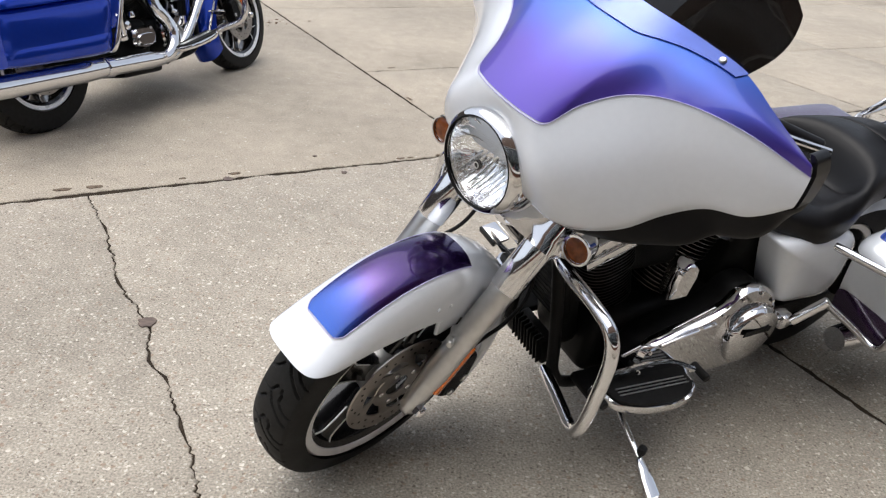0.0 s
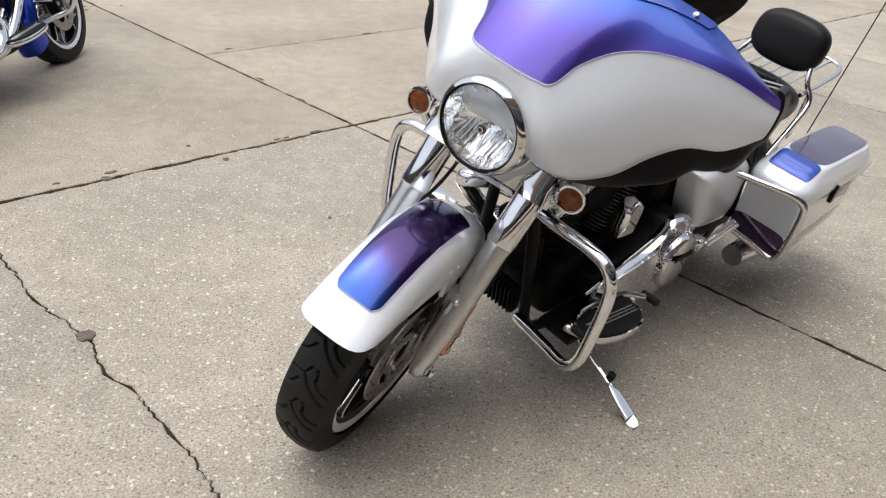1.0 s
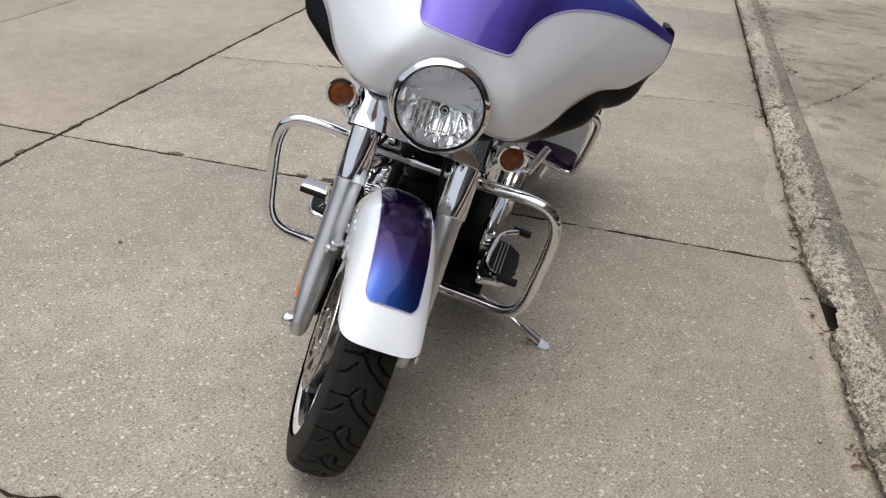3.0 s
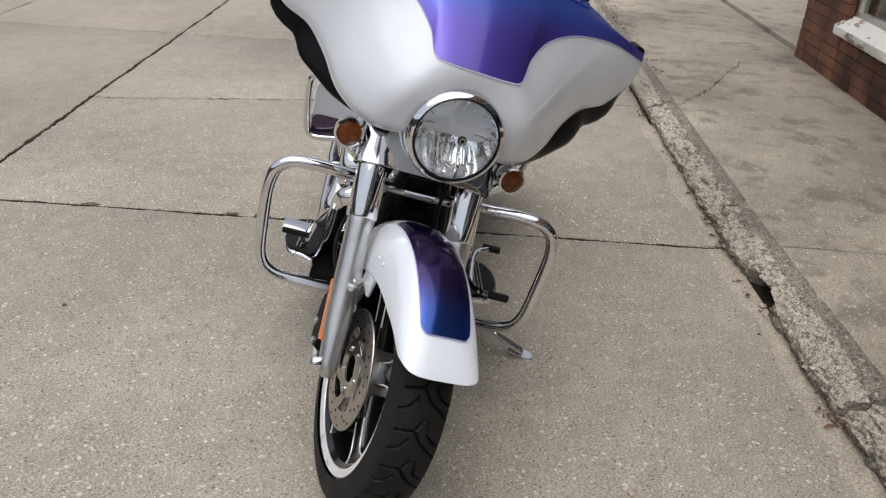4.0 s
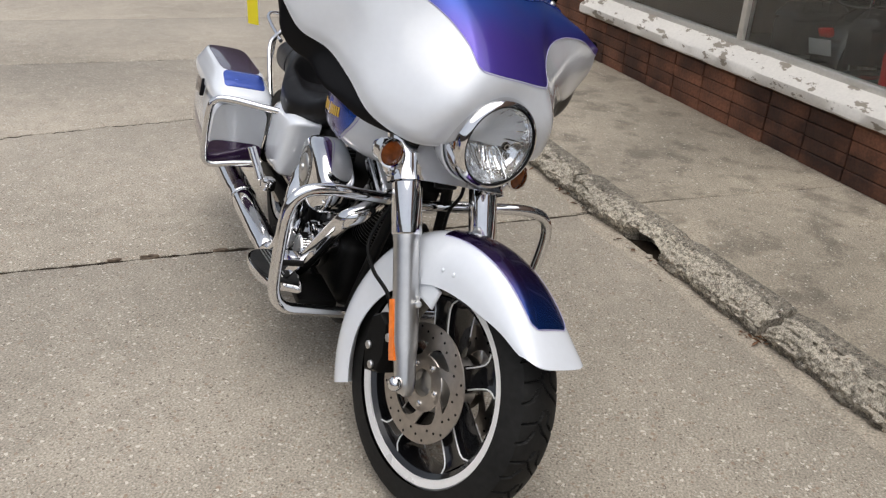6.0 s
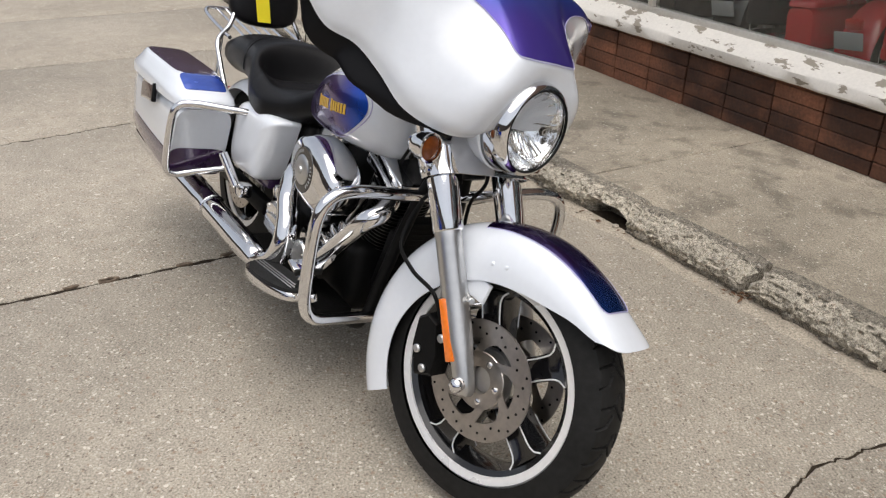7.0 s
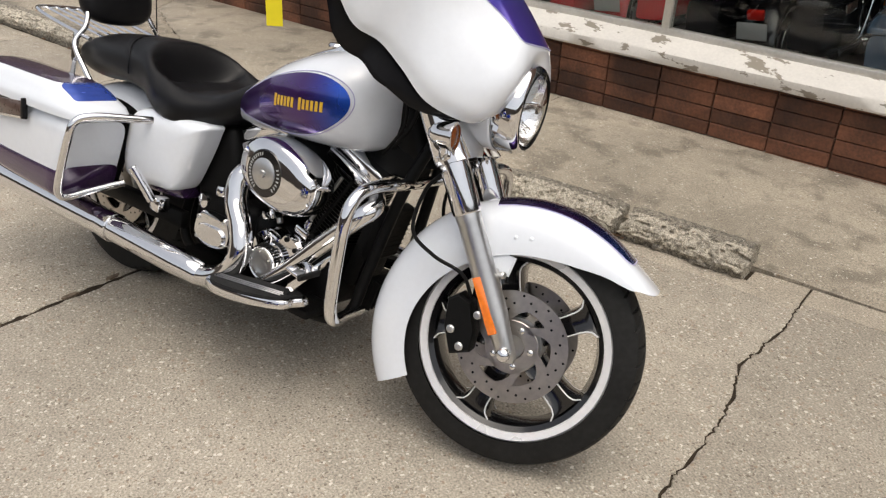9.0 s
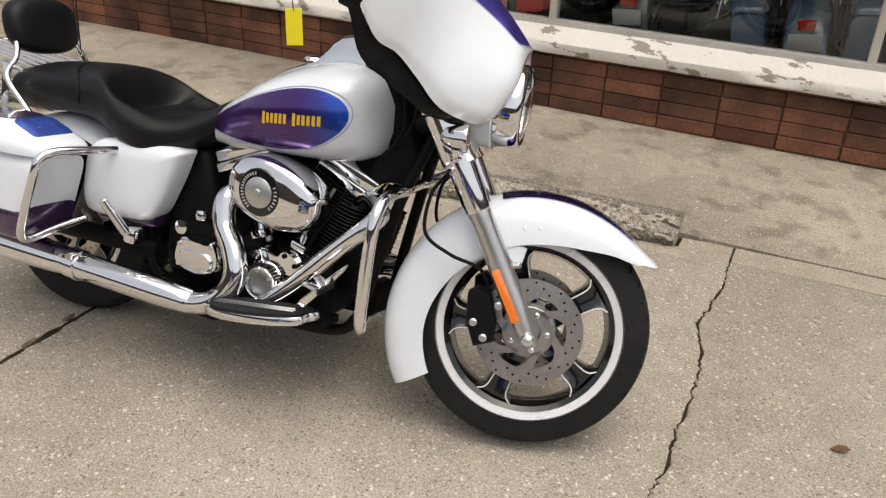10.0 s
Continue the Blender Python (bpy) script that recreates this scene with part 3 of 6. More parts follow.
def kerb_stone(p0, p1, seed, label, broken0=0.0, broken1=0.0):
    """A weathered kerb length: crumbled arris, undercut foot."""
    n = max(8, int((p1 - p0) / (0.009 if p0 < 1.5 else 0.022)))
    rings = []
    for i in range(n + 1):
        p = p0 + (p1 - p0) * i / n
        e0, e1 = p - p0, p1 - p
        ring = []
        prof = [(0.016, -0.02), (0.011, 0.012), (0.006, 0.036), (0.004, 0.054), (0.008, 0.064), (0.024, 0.076), (0.044, 0.088), (0.066, 0.099), (0.086, 0.107), (0.104, 0.110), (0.150, 0.109), (0.168, 0.103), (0.173, 0.08), (0.175, -0.02)]
        fine = []
        for (d0, z0), (d1, z1) in zip(prof, prof[1:]):
            fine += [(d0, z0), ((d0 + d1) / 2, (z0 + z1) / 2)]
        for k, (d, z) in enumerate(fine + [prof[-1]]):
            k = k / 2
            s = (p * 6 + seed, d * 14, z * 14)
            w = noise.noise(s) * 0.016 + noise.noise((p * 22 + seed, d * 40, z * 40)) * 0.013 + noise.noise((p * 52, d * 60 + seed, z * 60)) * 0.014 + noise.noise((p * 120, d * 130 + seed, z * 130)) * 0.012
            chip = max(0, noise.noise((p * 4.3 + seed * 2, 3.1, 0.2)) - 0.25) * 0.10
            if 3 <= k <= 6:
                d += chip
                z -= chip * 0.5
            if z < 0.075 and seed == 5.5:            # washed-out foot
                d += 0.135 * math.exp(-((p + 0.42) / 0.12) ** 4) * (1 - max(z, 0.0) / 0.09) ** 0.6
            drop = 0.0
            if z > 0.03:
                drop = (broken0 * max(0, 1 - e0 / 0.05) + broken1 * max(0, 1 - e1 / 0.05)) * (1.0 if k < 7 else 0.35)
            end = (w * 0.7 if (i in (0, n)) else 0)
            ring.append(LOT @ Vector((p + end, kerb_line(p) - d + (w if k < 8 else w * 0.35), z * (1 - drop) + w * (0.4 if k < 8 else 0.25))))
        rings.append(ring)
    me = solid("kerb_stone", loft(rings), KERB, 42)
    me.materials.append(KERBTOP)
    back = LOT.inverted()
    for f in me.polygons:                            # the dirty back strip of the top and a darker band at the foot
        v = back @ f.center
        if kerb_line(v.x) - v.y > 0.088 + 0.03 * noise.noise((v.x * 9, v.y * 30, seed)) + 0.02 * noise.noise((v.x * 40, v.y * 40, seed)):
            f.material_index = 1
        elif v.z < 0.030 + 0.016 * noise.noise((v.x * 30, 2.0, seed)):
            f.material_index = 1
    ob = new("kerb_stone", me)
    return tagged(ob, label, "kerb", "kerb stones along the walkway")


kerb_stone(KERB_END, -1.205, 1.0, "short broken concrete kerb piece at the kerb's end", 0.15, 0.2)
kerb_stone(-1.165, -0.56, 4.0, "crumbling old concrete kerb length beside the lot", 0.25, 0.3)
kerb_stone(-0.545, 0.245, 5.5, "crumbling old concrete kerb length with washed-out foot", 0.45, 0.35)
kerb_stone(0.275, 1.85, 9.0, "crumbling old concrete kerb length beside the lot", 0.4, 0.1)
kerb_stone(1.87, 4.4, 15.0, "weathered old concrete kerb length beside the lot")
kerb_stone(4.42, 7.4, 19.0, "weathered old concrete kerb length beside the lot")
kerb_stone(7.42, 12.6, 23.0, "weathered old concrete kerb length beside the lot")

# ---------------------------------------------------------------- the shop
SHOP = pose(0.263, 4.134, -0.030, 0, -0.15, 28.8)
WALL, WALL_END, BASE, SILL_LOW, SILL_TOP = -4.70, 3.755, 0.001, 0.418, 0.550
SILL_END = 2.985
def in_lot(p, q, z, turn=0.0):
    return SHOP @ pose(p, q, z, 0, 0, turn)
def box_lot(p0, p1, q0, q1, z0, z1, b=0.004):
    return block((p1 - p0, q1 - q0, z1 - z0), in_lot((p0 + p1) / 2, (q0 + q1) / 2, (z0 + z1) / 2), b)

wall = tagged(new("wall_front", solid("wall_front", box_lot(-13, WALL_END - 0.02, WALL - 0.24, WALL - 0.02, -0.03, SILL_LOW), MORTAR)), "low brown brick wall under the shop window", "wall", kind="structure")
tagged(new("wall_upper", solid("wall_upper", box_lot(-13, WALL_END, WALL - 0.24, WALL, 2.75, 4.6), STUCCO)), "plain brown wall above the shop window", "wall", kind="structure")
tagged(new("wall_end", solid("wall_end", box_lot(WALL_END - 0.24, WALL_END, -13, WALL - 0.24, -0.03, 4.6), STUCCO)), "plain end wall of the shop", "wall", kind="structure")
tagged(new("wall_pier", solid("wall_pier", box_lot(SILL_END, WALL_END - 0.002, WALL - 0.24, WALL - 0.012, SILL_LOW, 2.75), MORTAR)), "brick pier at the end of the shop window", "wall", kind="structure")
tagged(new("wall_back", solid("wall_back", box_lot(-13, WALL_END - 0.24, -13, -12.8, -0.03, 4.6), DARKROOM)), "dark back wall of the showroom", "wall", kind="structure")
tagged(new("wall_side", solid("wall_side", box_lot(-13.2, -13, -13, WALL, -0.03, 4.6), DARKROOM)), "dark side wall of the showroom", "wall", kind="structure")
tagged(new("ceiling", solid("ceiling", box_lot(-13, WALL_END, -13, WALL - 0.02, 4.6, 4.75), DARKROOM)), "showroom ceiling and flat roof", "ceiling", kind="structure")
tagged(new("floor", solid("floor", box_lot(-13, WALL_END - 0.24, -12.8, WALL - 0.24, -0.03, 0.10), SHOPFLOOR)), "dark showroom floor", "floor", kind="structure")

# unseen walls added to close the place and put a dark horizon in the chrome
FARWALL = mk("added_far_walls", (0.10, 0.080, 0.068), 0.9, var=0.35, scale=0.6, fine=4)
for k, (p0, p1, q0, q1, h) in enumerate(((-30, 34, 24, 30, 6.5), (-36, -31, -13, 30, 5.5), (34, 39, -13, 30, 5.0), (16.0, 34, -16, -5.2, 5.2))):
    tagged(new("wall_%s" % ("far", "west", "east", "next")[k], solid("far_wall", box_lot(p0, p1, q0, q1, -0.03, h, 0), FARWALL, smooth=False)), "unseen plain brown wall added beyond the lot", "wall", kind="structure")

# stack-bonded roman bricks, one mesh
COURSE, MODULE = 0.0785, 0.3235
brick_mesh = solid("brick", block((MODULE - 0.007, 0.05, COURSE - 0.0045), None, 0.004, 1), BRICK, 30)
half_mesh = solid("brick", block((MODULE / 2 - 0.007, 0.05, COURSE - 0.0045), None, 0.004, 1), BRICK, 30)
end_mesh = solid("brick", block((0.05, 0.20, COURSE - 0.0045), None, 0.004, 1), BRICK, 30)
def lay_brick(me, p, q, z, parent):
    ob = new("brick", me)
    ob.parent = parent
    ob.matrix_basis = in_lot(p + random.uniform(-0.002, 0.002), q + random.uniform(-0.005, 0.003), z) @ pose(0, 0, 0, random.uniform(-1.5, 1.5), random.uniform(-0.35, 0.35), random.uniform(-0.5, 0.5))
pier = bpy.data.objects["wall_pier"]
for row in range(5 + 20):
    z = BASE + COURSE * (row + 0.5)
    low = row < 5 or z + COURSE / 2 < SILL_LOW
    lay_brick(half_mesh, WALL_END - MODULE / 4 - 0.003, WALL - 0.024, z, wall if low else pier)
    for k in range(26 if low else 2):
        lay_brick(brick_mesh, WALL_END - MODULE * (k + 1), WALL - 0.024, z, wall if low else pier)
    for k in range(3):
        lay_brick(end_mesh, WALL_END - 0.028, WALL - 0.155 - 0.21 * k, z, wall if low else pier)
for k in range(26):                                  # the cut course under the sill
    ob = new("brick", brick_mesh)
    ob.parent = wall
    ob.matrix_basis = in_lot(WALL_END - MODULE * (k + 1), WALL - 0.026, BASE + COURSE * 5 + (SILL_LOW - BASE - COURSE * 5) / 2) @ Matrix.Diagonal((1, 1, (SILL_LOW - BASE - COURSE * 5 - 0.004) / (COURSE - 0.0045), 1))

def sill():
    n = 260
    rings = []
    for i in range(n + 1):
        p = -13 + (SILL_END + 13) * i / n
        prof = [(-0.16, SILL_LOW), (0.045, SILL_LOW), (0.055, SILL_LOW + 0.012), (0.055, SILL_LOW + 0.062), (0.044, SILL_LOW + 0.074), (-0.06, SILL_TOP), (-0.16, SILL_TOP + 0.004)]
        rings.append([SHOP @ Vector((p, WALL + d + (noise.noise((p * 7, z * 20, 1)) * 0.006 if d > 0 else 0), z + noise.noise((p * 9, d * 20, 7)) * 0.003)) for d, z in prof])
    return loft(rings)
tagged(new("window_sill", solid("window_sill", sill(), SILLPAINT, 40)), "white-painted concrete window sill with flaking paint", "window sill", kind="structure")
window = tagged(new("window_1", solid("window_1", joined(box_lot(-13, SILL_END, WALL - 0.13, WALL - 0.07, SILL_TOP - 0.004, SILL_TOP + 0.035), box_lot(-13, SILL_END, WALL - 0.13, WALL - 0.07, 2.69, 2.75)), ALU)), "wide aluminium-framed shop window", "window", kind="structure")
MULLIONS = [-10.8, -9.1, -7.4, -5.7, -4.0, -2.26, -0.56, 1.14, 2.94]
for p in MULLIONS:
    part("mullion", box_lot(p - 0.022, p + 0.022, WALL - 0.13, WALL - 0.065, SILL_TOP + 0.035, 2.69), ALU, window)
for a, b in zip(MULLIONS, MULLIONS[1:]):
    pane = part("pane", box_lot(a + 0.022, b - 0.022, WALL - 0.104, WALL - 0.098, SILL_TOP + 0.035, 2.69, 0), GLASS, window, "clear shop window pane", smooth=False)
    pane.visible_shadow = False

# ---------------------------------------------------------------- the motorcycles
# Own frame: x ahead from the rear axle, y to the rider's left, z up from the ground line.
FORK_AXIS, FORK_FOOT = Vector((-math.sin(radians(26)), 0, math.cos(radians(26)))), Vector((1.627, 0, 0.32))
AXLE = Vector((1.613, 0, 0.318))
FORK_DIR = Vector((-math.sin(radians(30)), 0, math.cos(radians(30))))
TYRE_R = 0.334
YAXIS = Matrix.Rotation(radians(-90), 4, "X")        # turns z into y

# the fairing's three guide lines, from the middle out to the wing tip
FAIRING_LIP = [Vector(v) for v in ((1.400, 0, 0.885), (1.410, 0.100, 0.868), (1.390, 0.190, 0.862), (1.318, 0.268, 0.892), (1.264, 0.320, 0.956), (1.224, 0.372, 1.004), (1.190, 0.440, 1.028), (1.165, 0.495, 1.090))]
FAIRING_RIDGE = [Vector(v) for v in ((1.488, 0, 1.072), (1.480, 0.070, 1.071), (1.462, 0.106, 1.076), (1.408, 0.125, 1.120), (1.345, 0.172, 1.164), (1.297, 0.252, 1.192), (1.248, 0.366, 1.196), (1.178, 0.496, 1.166))]
FAIRING_TOP = [Vector(v) for v in ((1.248, 0, 1.288), (1.245, 0.050, 1.288), (1.240, 0.100, 1.287), (1.228, 0.150, 1.284), (1.208, 0.205, 1.276), (1.180, 0.292, 1.258), (1.178, 0.380, 1.224), (1.176, 0.480, 1.186))]
FAIRING_BULGE = (0.010, 0.030, 0.045, 0.042, 0.030, 0.020, 0.013, 0.006)


def fairing_rows():
    rows = [[], [], [], [], [], []]
    for lip, ridge, top, swell in zip(FAIRING_LIP, FAIRING_RIDGE, FAIRING_TOP, FAIRING_BULGE):
        out = Vector((1.0, 1.5 * lip.y, 0.0)).normalized()
        up = Vector((0.55, 0.0, 0.83))
        rows[0].append(lip)
        rows[1].append(lip.lerp(ridge, 0.16) + out * swell * 0.75)
        rows[2].append(lip.lerp(ridge, 0.58) + out * swell)
        rows[3].append(ridge)
        rows[4].append(ridge.lerp(top, 0.5) + up * 0.014)
        rows[5].append(top)
    return rows


FAIRING_ROWS = fairing_rows()


def fairing_point(u, s):
    """The fairing's outer face: u along the width (0 middle, 7 wing tip), s up from the lower lip (0..5)."""
    a = abs(u)
    ctrl = []
    for col in FAIRING_ROWS:
        mirror = Vector((col[1].x, -col[1].y, col[1].z))
        ctrl.append(curve_at([mirror] + col, a + 1))
    smooth, creased = curve_at(ctrl, s), curve_at(ctrl[:4], s) if s <= 3 else curve_at(ctrl[3:], s - 3)
    p = smooth.lerp(creased, 0.8)
    return Vector((p.x + 0.010, math.copysign(p.y, u) if u else 0.0, p.z))


PANEL_FOOT = 3.04                                    # the coloured panel starts on the ridge
SPOKE = [(0, 0.036), (0.3, 0.033), (0.6, 0.031), (0.84, 0.034), (0.94, 0.043), (1.0, 0.062)]


TREAD = [((-0.78, 0.02), (-0.20, -0.04), (0.08, 0.22), (0.76, 0.60)), ((-0.20, -0.04), (-0.02, -0.30)), ((-0.80, 0.52), (-0.55, 0.44), (-0.30, 0.18)), ((0.22, -0.28), (0.28, 0.04), (0.56, 0.22), (0.80, 0.30))]


def groove(f, turns, aspect):
    """Depth share of the tyre's grooves at f across the tread and turns along it."""
    best = 1.0
    v = turns % 1.0
    for line in TREAD:
        for shift in (-1.0, 0.0, 1.0):
            for (f0, v0), (f1, v1) in zip(line, line[1:]):
                dx, dy = f1 - f0, (v1 - v0) * aspect
                px, py = f - f0, (v - v0 - shift) * aspect
                t = min(max((px * dx + py * dy) / (dx * dx + dy * dy), 0.0), 1.0)
                best = min(best, math.hypot(px - t * dx, py - t * dy))
    return max(0.0, 1.0 - max(0.0, best - 0.022) / 0.020)


def wheel(centre, m, parent, front, paints, radius, lip, detail=True):
    """A cast wheel with tyre, machined rim lip, five wide black spokes and discs."""
    put = m @ Matrix.Translation(centre) @ YAXIS
    w = 0.062 if front else 0.075
    rim = lathe([(lip - 0.021, -w + 0.003), (lip - 0.002, -w), (lip + 0.004, -w + 0.006), (lip - 0.012, -w + 0.022), (lip - 0.030, 0.0), (lip - 0.012, w - 0.022), (lip + 0.004, w - 0.006), (lip - 0.002, w), (lip - 0.021, w - 0.003), (lip - 0.024, w - 0.010), (lip - 0.038, 0.0), (lip - 0.024, -w + 0.010), (lip - 0.021, -w + 0.003)], 72)
    bmesh.ops.delete(rim, geom=[f for f in rim.faces if len(f.verts) > 4], context="FACES_ONLY")
    rim.transform(put)
    name = "front_wheel" if front else "rear_wheel"
    wh = part(name, rim, MACHINED, parent, "black cast wheel with machined silver rim lip")
    barrel = lathe([(lip - 0.0215, -w + 0.006), (lip - 0.036, -w + 0.016), (lip - 0.048, 0.0), (lip - 0.036, w - 0.016), (lip - 0.0215, w - 0.006), (lip - 0.042, 0.0), (lip - 0.0215, -w + 0.006)], 72)
    bmesh.ops.delete(barrel, geom=[f for f in barrel.faces if len(f.verts) > 4], context="FACES_ONLY")
    barrel.transform(put)
    part("barrel", barrel, GLOSSBLACK, wh)
    # tyre with a zigzag tread cut into it
    NT, NA = (46, 40 * 22) if detail else (14, 90)
    half = w + 0.006
    cuts = [[groove(math.sin((-1 + 2 * j / NT) * math.pi / 2), i / 40, 1.35) for j in range(NT + 1)] for i in range(40)]
    def tyre_point(i, j):
        f = -1 + 2 * j / NT
        ang = i * math.tau / NA
        y = half * math.sin(f * math.pi / 2) if abs(f) < 1 else half * f
        k = abs(math.sin(f * math.pi / 2))
        r = radius - (radius - lip - 0.002) * (0.30 * k ** 2.4 + 0.70 * max(0, (k - 0.82) / 0.18) ** 1.6)
        if detail and k < 0.90:
            r -= 0.0085 * cuts[i % 40][j]
        return Vector((r * math.cos(ang), r * math.sin(ang), y))
    bm = bmesh.new()
    rows = [[bm.verts.new(tyre_point(i, j)) for j in range(NT + 1)] for i in range(NA)]
    for i in range(NA):
        a, b = rows[i], rows[(i + 1) % NA]
        for j in range(NT):
            bm.faces.new((a[j], b[j], b[j + 1], a[j + 1]))
    bmesh.ops.recalc_face_normals(bm, faces=bm.faces)
    bm.transform(put)
    part("tyre", bm, RUBBER, wh, "black road tyre with angled tread grooves", sharp=30)
    hub = lathe([(0, -0.055), (0.032, -0.055), (0.036, -0.050), (0.040, -0.045), (0.074, -0.042), (0.076, -0.03), (0.076, 0.03), (0.074, 0.042), (0.040, 0.045), (0.036, 0.050), (0.032, 0.055), (0, 0.055)], 36, put)
    part("hub", hub, SATIN, wh, "silver hub drum")
    for k in range(5):
        turn = put @ Matrix.Rotation(math.tau * (k + 0.5) / 5, 4, "Z")
        rings = []
        for i in range(13):
            f = (i / 12) ** 0.8
            r = 0.045 + (lip - 0.042 - 0.045) * f
            hw = knots(SPOKE, f)
            d = 0.036 + 0.016 * f
            rings.append([Vector((r, x * hw, z * d)) for x, z in ((-1, -0.55), (-0.8, -0.9), (-0.5, -0.75), (0.5, -0.75), (0.8, -0.9), (1, -0.55), (1, 0.55), (0.8, 0.9), (0.5, 0.75), (-0.5, 0.75), (-0.8, 0.9), (-1, 0.55))])
        bm = loft(rings)
        bm.transform(turn)
        sp = part("spoke", bm, GLOSSBLACK, wh)
        # machined edge lines of the spoke
        for sy in (-1, 1) if detail else ():
            for sz in (-1, 1):
                bm = tube([(0.045 + (lip - 0.087) * f, sy * 0.82 * knots(SPOKE, f), sz * 0.9 * (0.036 + 0.016 * f)) for f in (0.45, 0.6, 0.72, 0.84, 0.90, 0.94, 0.97, 1.0)], 0.0021, 6, 3)
                bm.transform(turn)
                part("spoke_edge", bm, MACHINED, wh, "machined silver spoke edge")
    for sy in ((-1, 1) if front else (-1,)):
        side = put @ Matrix.Translation((0, 0, sy * (0.074 if front else 0.09)))
        R0 = 0.150
        bm = lathe([(0.104, -0.0025), (R0 - 0.001, -0.0025), (R0, 0), (R0 - 0.001, 0.0025), (0.104, 0.0025), (0.103, 0)], 72)
        bmesh.ops.delete(bm, geom=[f for f in bm.faces if len(f.verts) > 4], context="FACES_ONLY")
        arms = []
        for k in range(6):
            a0 = k * math.tau / 6
            ring = []
            for i in range(9):
                f = i / 8
                r = 0.060 + 0.046 * f
                a = a0 + 0.5 * f
                ring.append((r, a, 0.017 - 0.006 * math.sin(f * math.pi) + 0.008 * f * f))
            g = [[Vector((r * math.cos(a + e * hw / r), r * math.sin(a + e * hw / r), 0.002)) for e in (-1, 0, 1)] for r, a, hw in ring]
            arms.append(shell(g, 0.004))
        core = lathe([(0.034, -0.002), (0.070, -0.002), (0.072, 0), (0.070, 0.002), (0.034, 0.002), (0.033, 0)], 48)
        bmesh.ops.delete(core, geom=[f for f in core.faces if len(f.verts) > 4], context="FACES_ONLY")
        for piece, called in [(bm, "brake_disc"), (core, "disc_carrier")] + [(a, "carrier_arm") for a in arms]:
            piece.transform(side)
            part(called, piece, STEEL, wh, "drilled steel brake disc" if called == "brake_disc" else "")
        holes = []
        for k in range(36):
            a, r = k * math.tau / 36, (0.140, 0.128, 0.117)[k % 3]
            holes.append(lathe([(0, -0.0034), (0.0034, -0.0034), (0.0034, 0.0034), (0, 0.0034)], 8, side @ Matrix.Translation((r * math.cos(a), r * math.sin(a), 0))))
        tagged(part("drilled_holes", joined(*holes), BLACK, wh), kind="stuff")
        for k in range(5 if detail else 0):
            part("disc_bolt", lathe([(0, -0.004), (0.008, -0.004), (0.008, 0.005), (0.005, 0.007), (0, 0.007)], 10, side @ Matrix.Translation((0.052 * math.cos(k * math.tau / 5), 0.052 * math.sin(k * math.tau / 5), 0)) @ Matrix.Scale(sy, 4, (0, 0, 1))), CHROME, wh)
    return wh


def fender_radius(deg):
    return knots([(30, 0.402), (36, 0.394), (44, 0.382), (52, 0.376), (80, 0.380), (120, 0.386), (160, 0.398), (190, 0.412), (212, 0.420)], deg)


def fender_low(deg):
    return knots([(30, 0.384), (35, 0.372), (46, 0.330), (65, 0.277), (85, 0.251), (110, 0.243), (135, 0.247), (160, 0.264), (185, 0.286), (212, 0.302)], deg)


def fender_point(deg, s):
    """The front fender's skin: deg round the axle, s from -1 to 1 over the crown from side to side."""
    a, R, L = radians(deg), fender_radius(deg), fender_low(deg)
    half = knots([(32, 0.070), (34, 0.080), (38, 0.089), (47, 0.094), (70, 0.097), (120, 0.098), (170, 0.094), (212, 0.084)], deg)
    phi = abs(s) * math.pi / 2
    y = half * math.sin(phi) ** (2 / 2.7)
    r = L + (R - L) * max(math.cos(phi), 0.0) ** (2 / 2.7)
    return AXLE + Vector((r * math.cos(a), math.copysign(y, s) if s else 0.0, r * math.sin(a)))


TANK = {"z": [(0.50, 0.705), (0.62, 0.738), (0.78, 0.792), (0.95, 0.825), (1.08, 0.836), (1.16, 0.838)],
        "hz": [(0.50, 0.020), (0.56, 0.050), (0.66, 0.086), (0.80, 0.122), (0.95, 0.142), (1.06, 0.138), (1.13, 0.108), (1.16, 0.050)],
        "hy": [(0.50, 0.060), (0.56, 0.100), (0.66, 0.150), (0.80, 0.198), (0.95, 0.226), (1.05, 0.218), (1.12, 0.170), (1.16, 0.080)]}


def tank_side(x, z, side, lift=0.0):
    cz, hz, hy = (knots(TANK[k], x) for k in ("z", "hz", "hy"))
    t = min(abs(z - cz) / hz, 0.985)
    return Vector((x, side * (hy * (1 - t ** 2.5) ** (1 / 2.5) + lift), z))


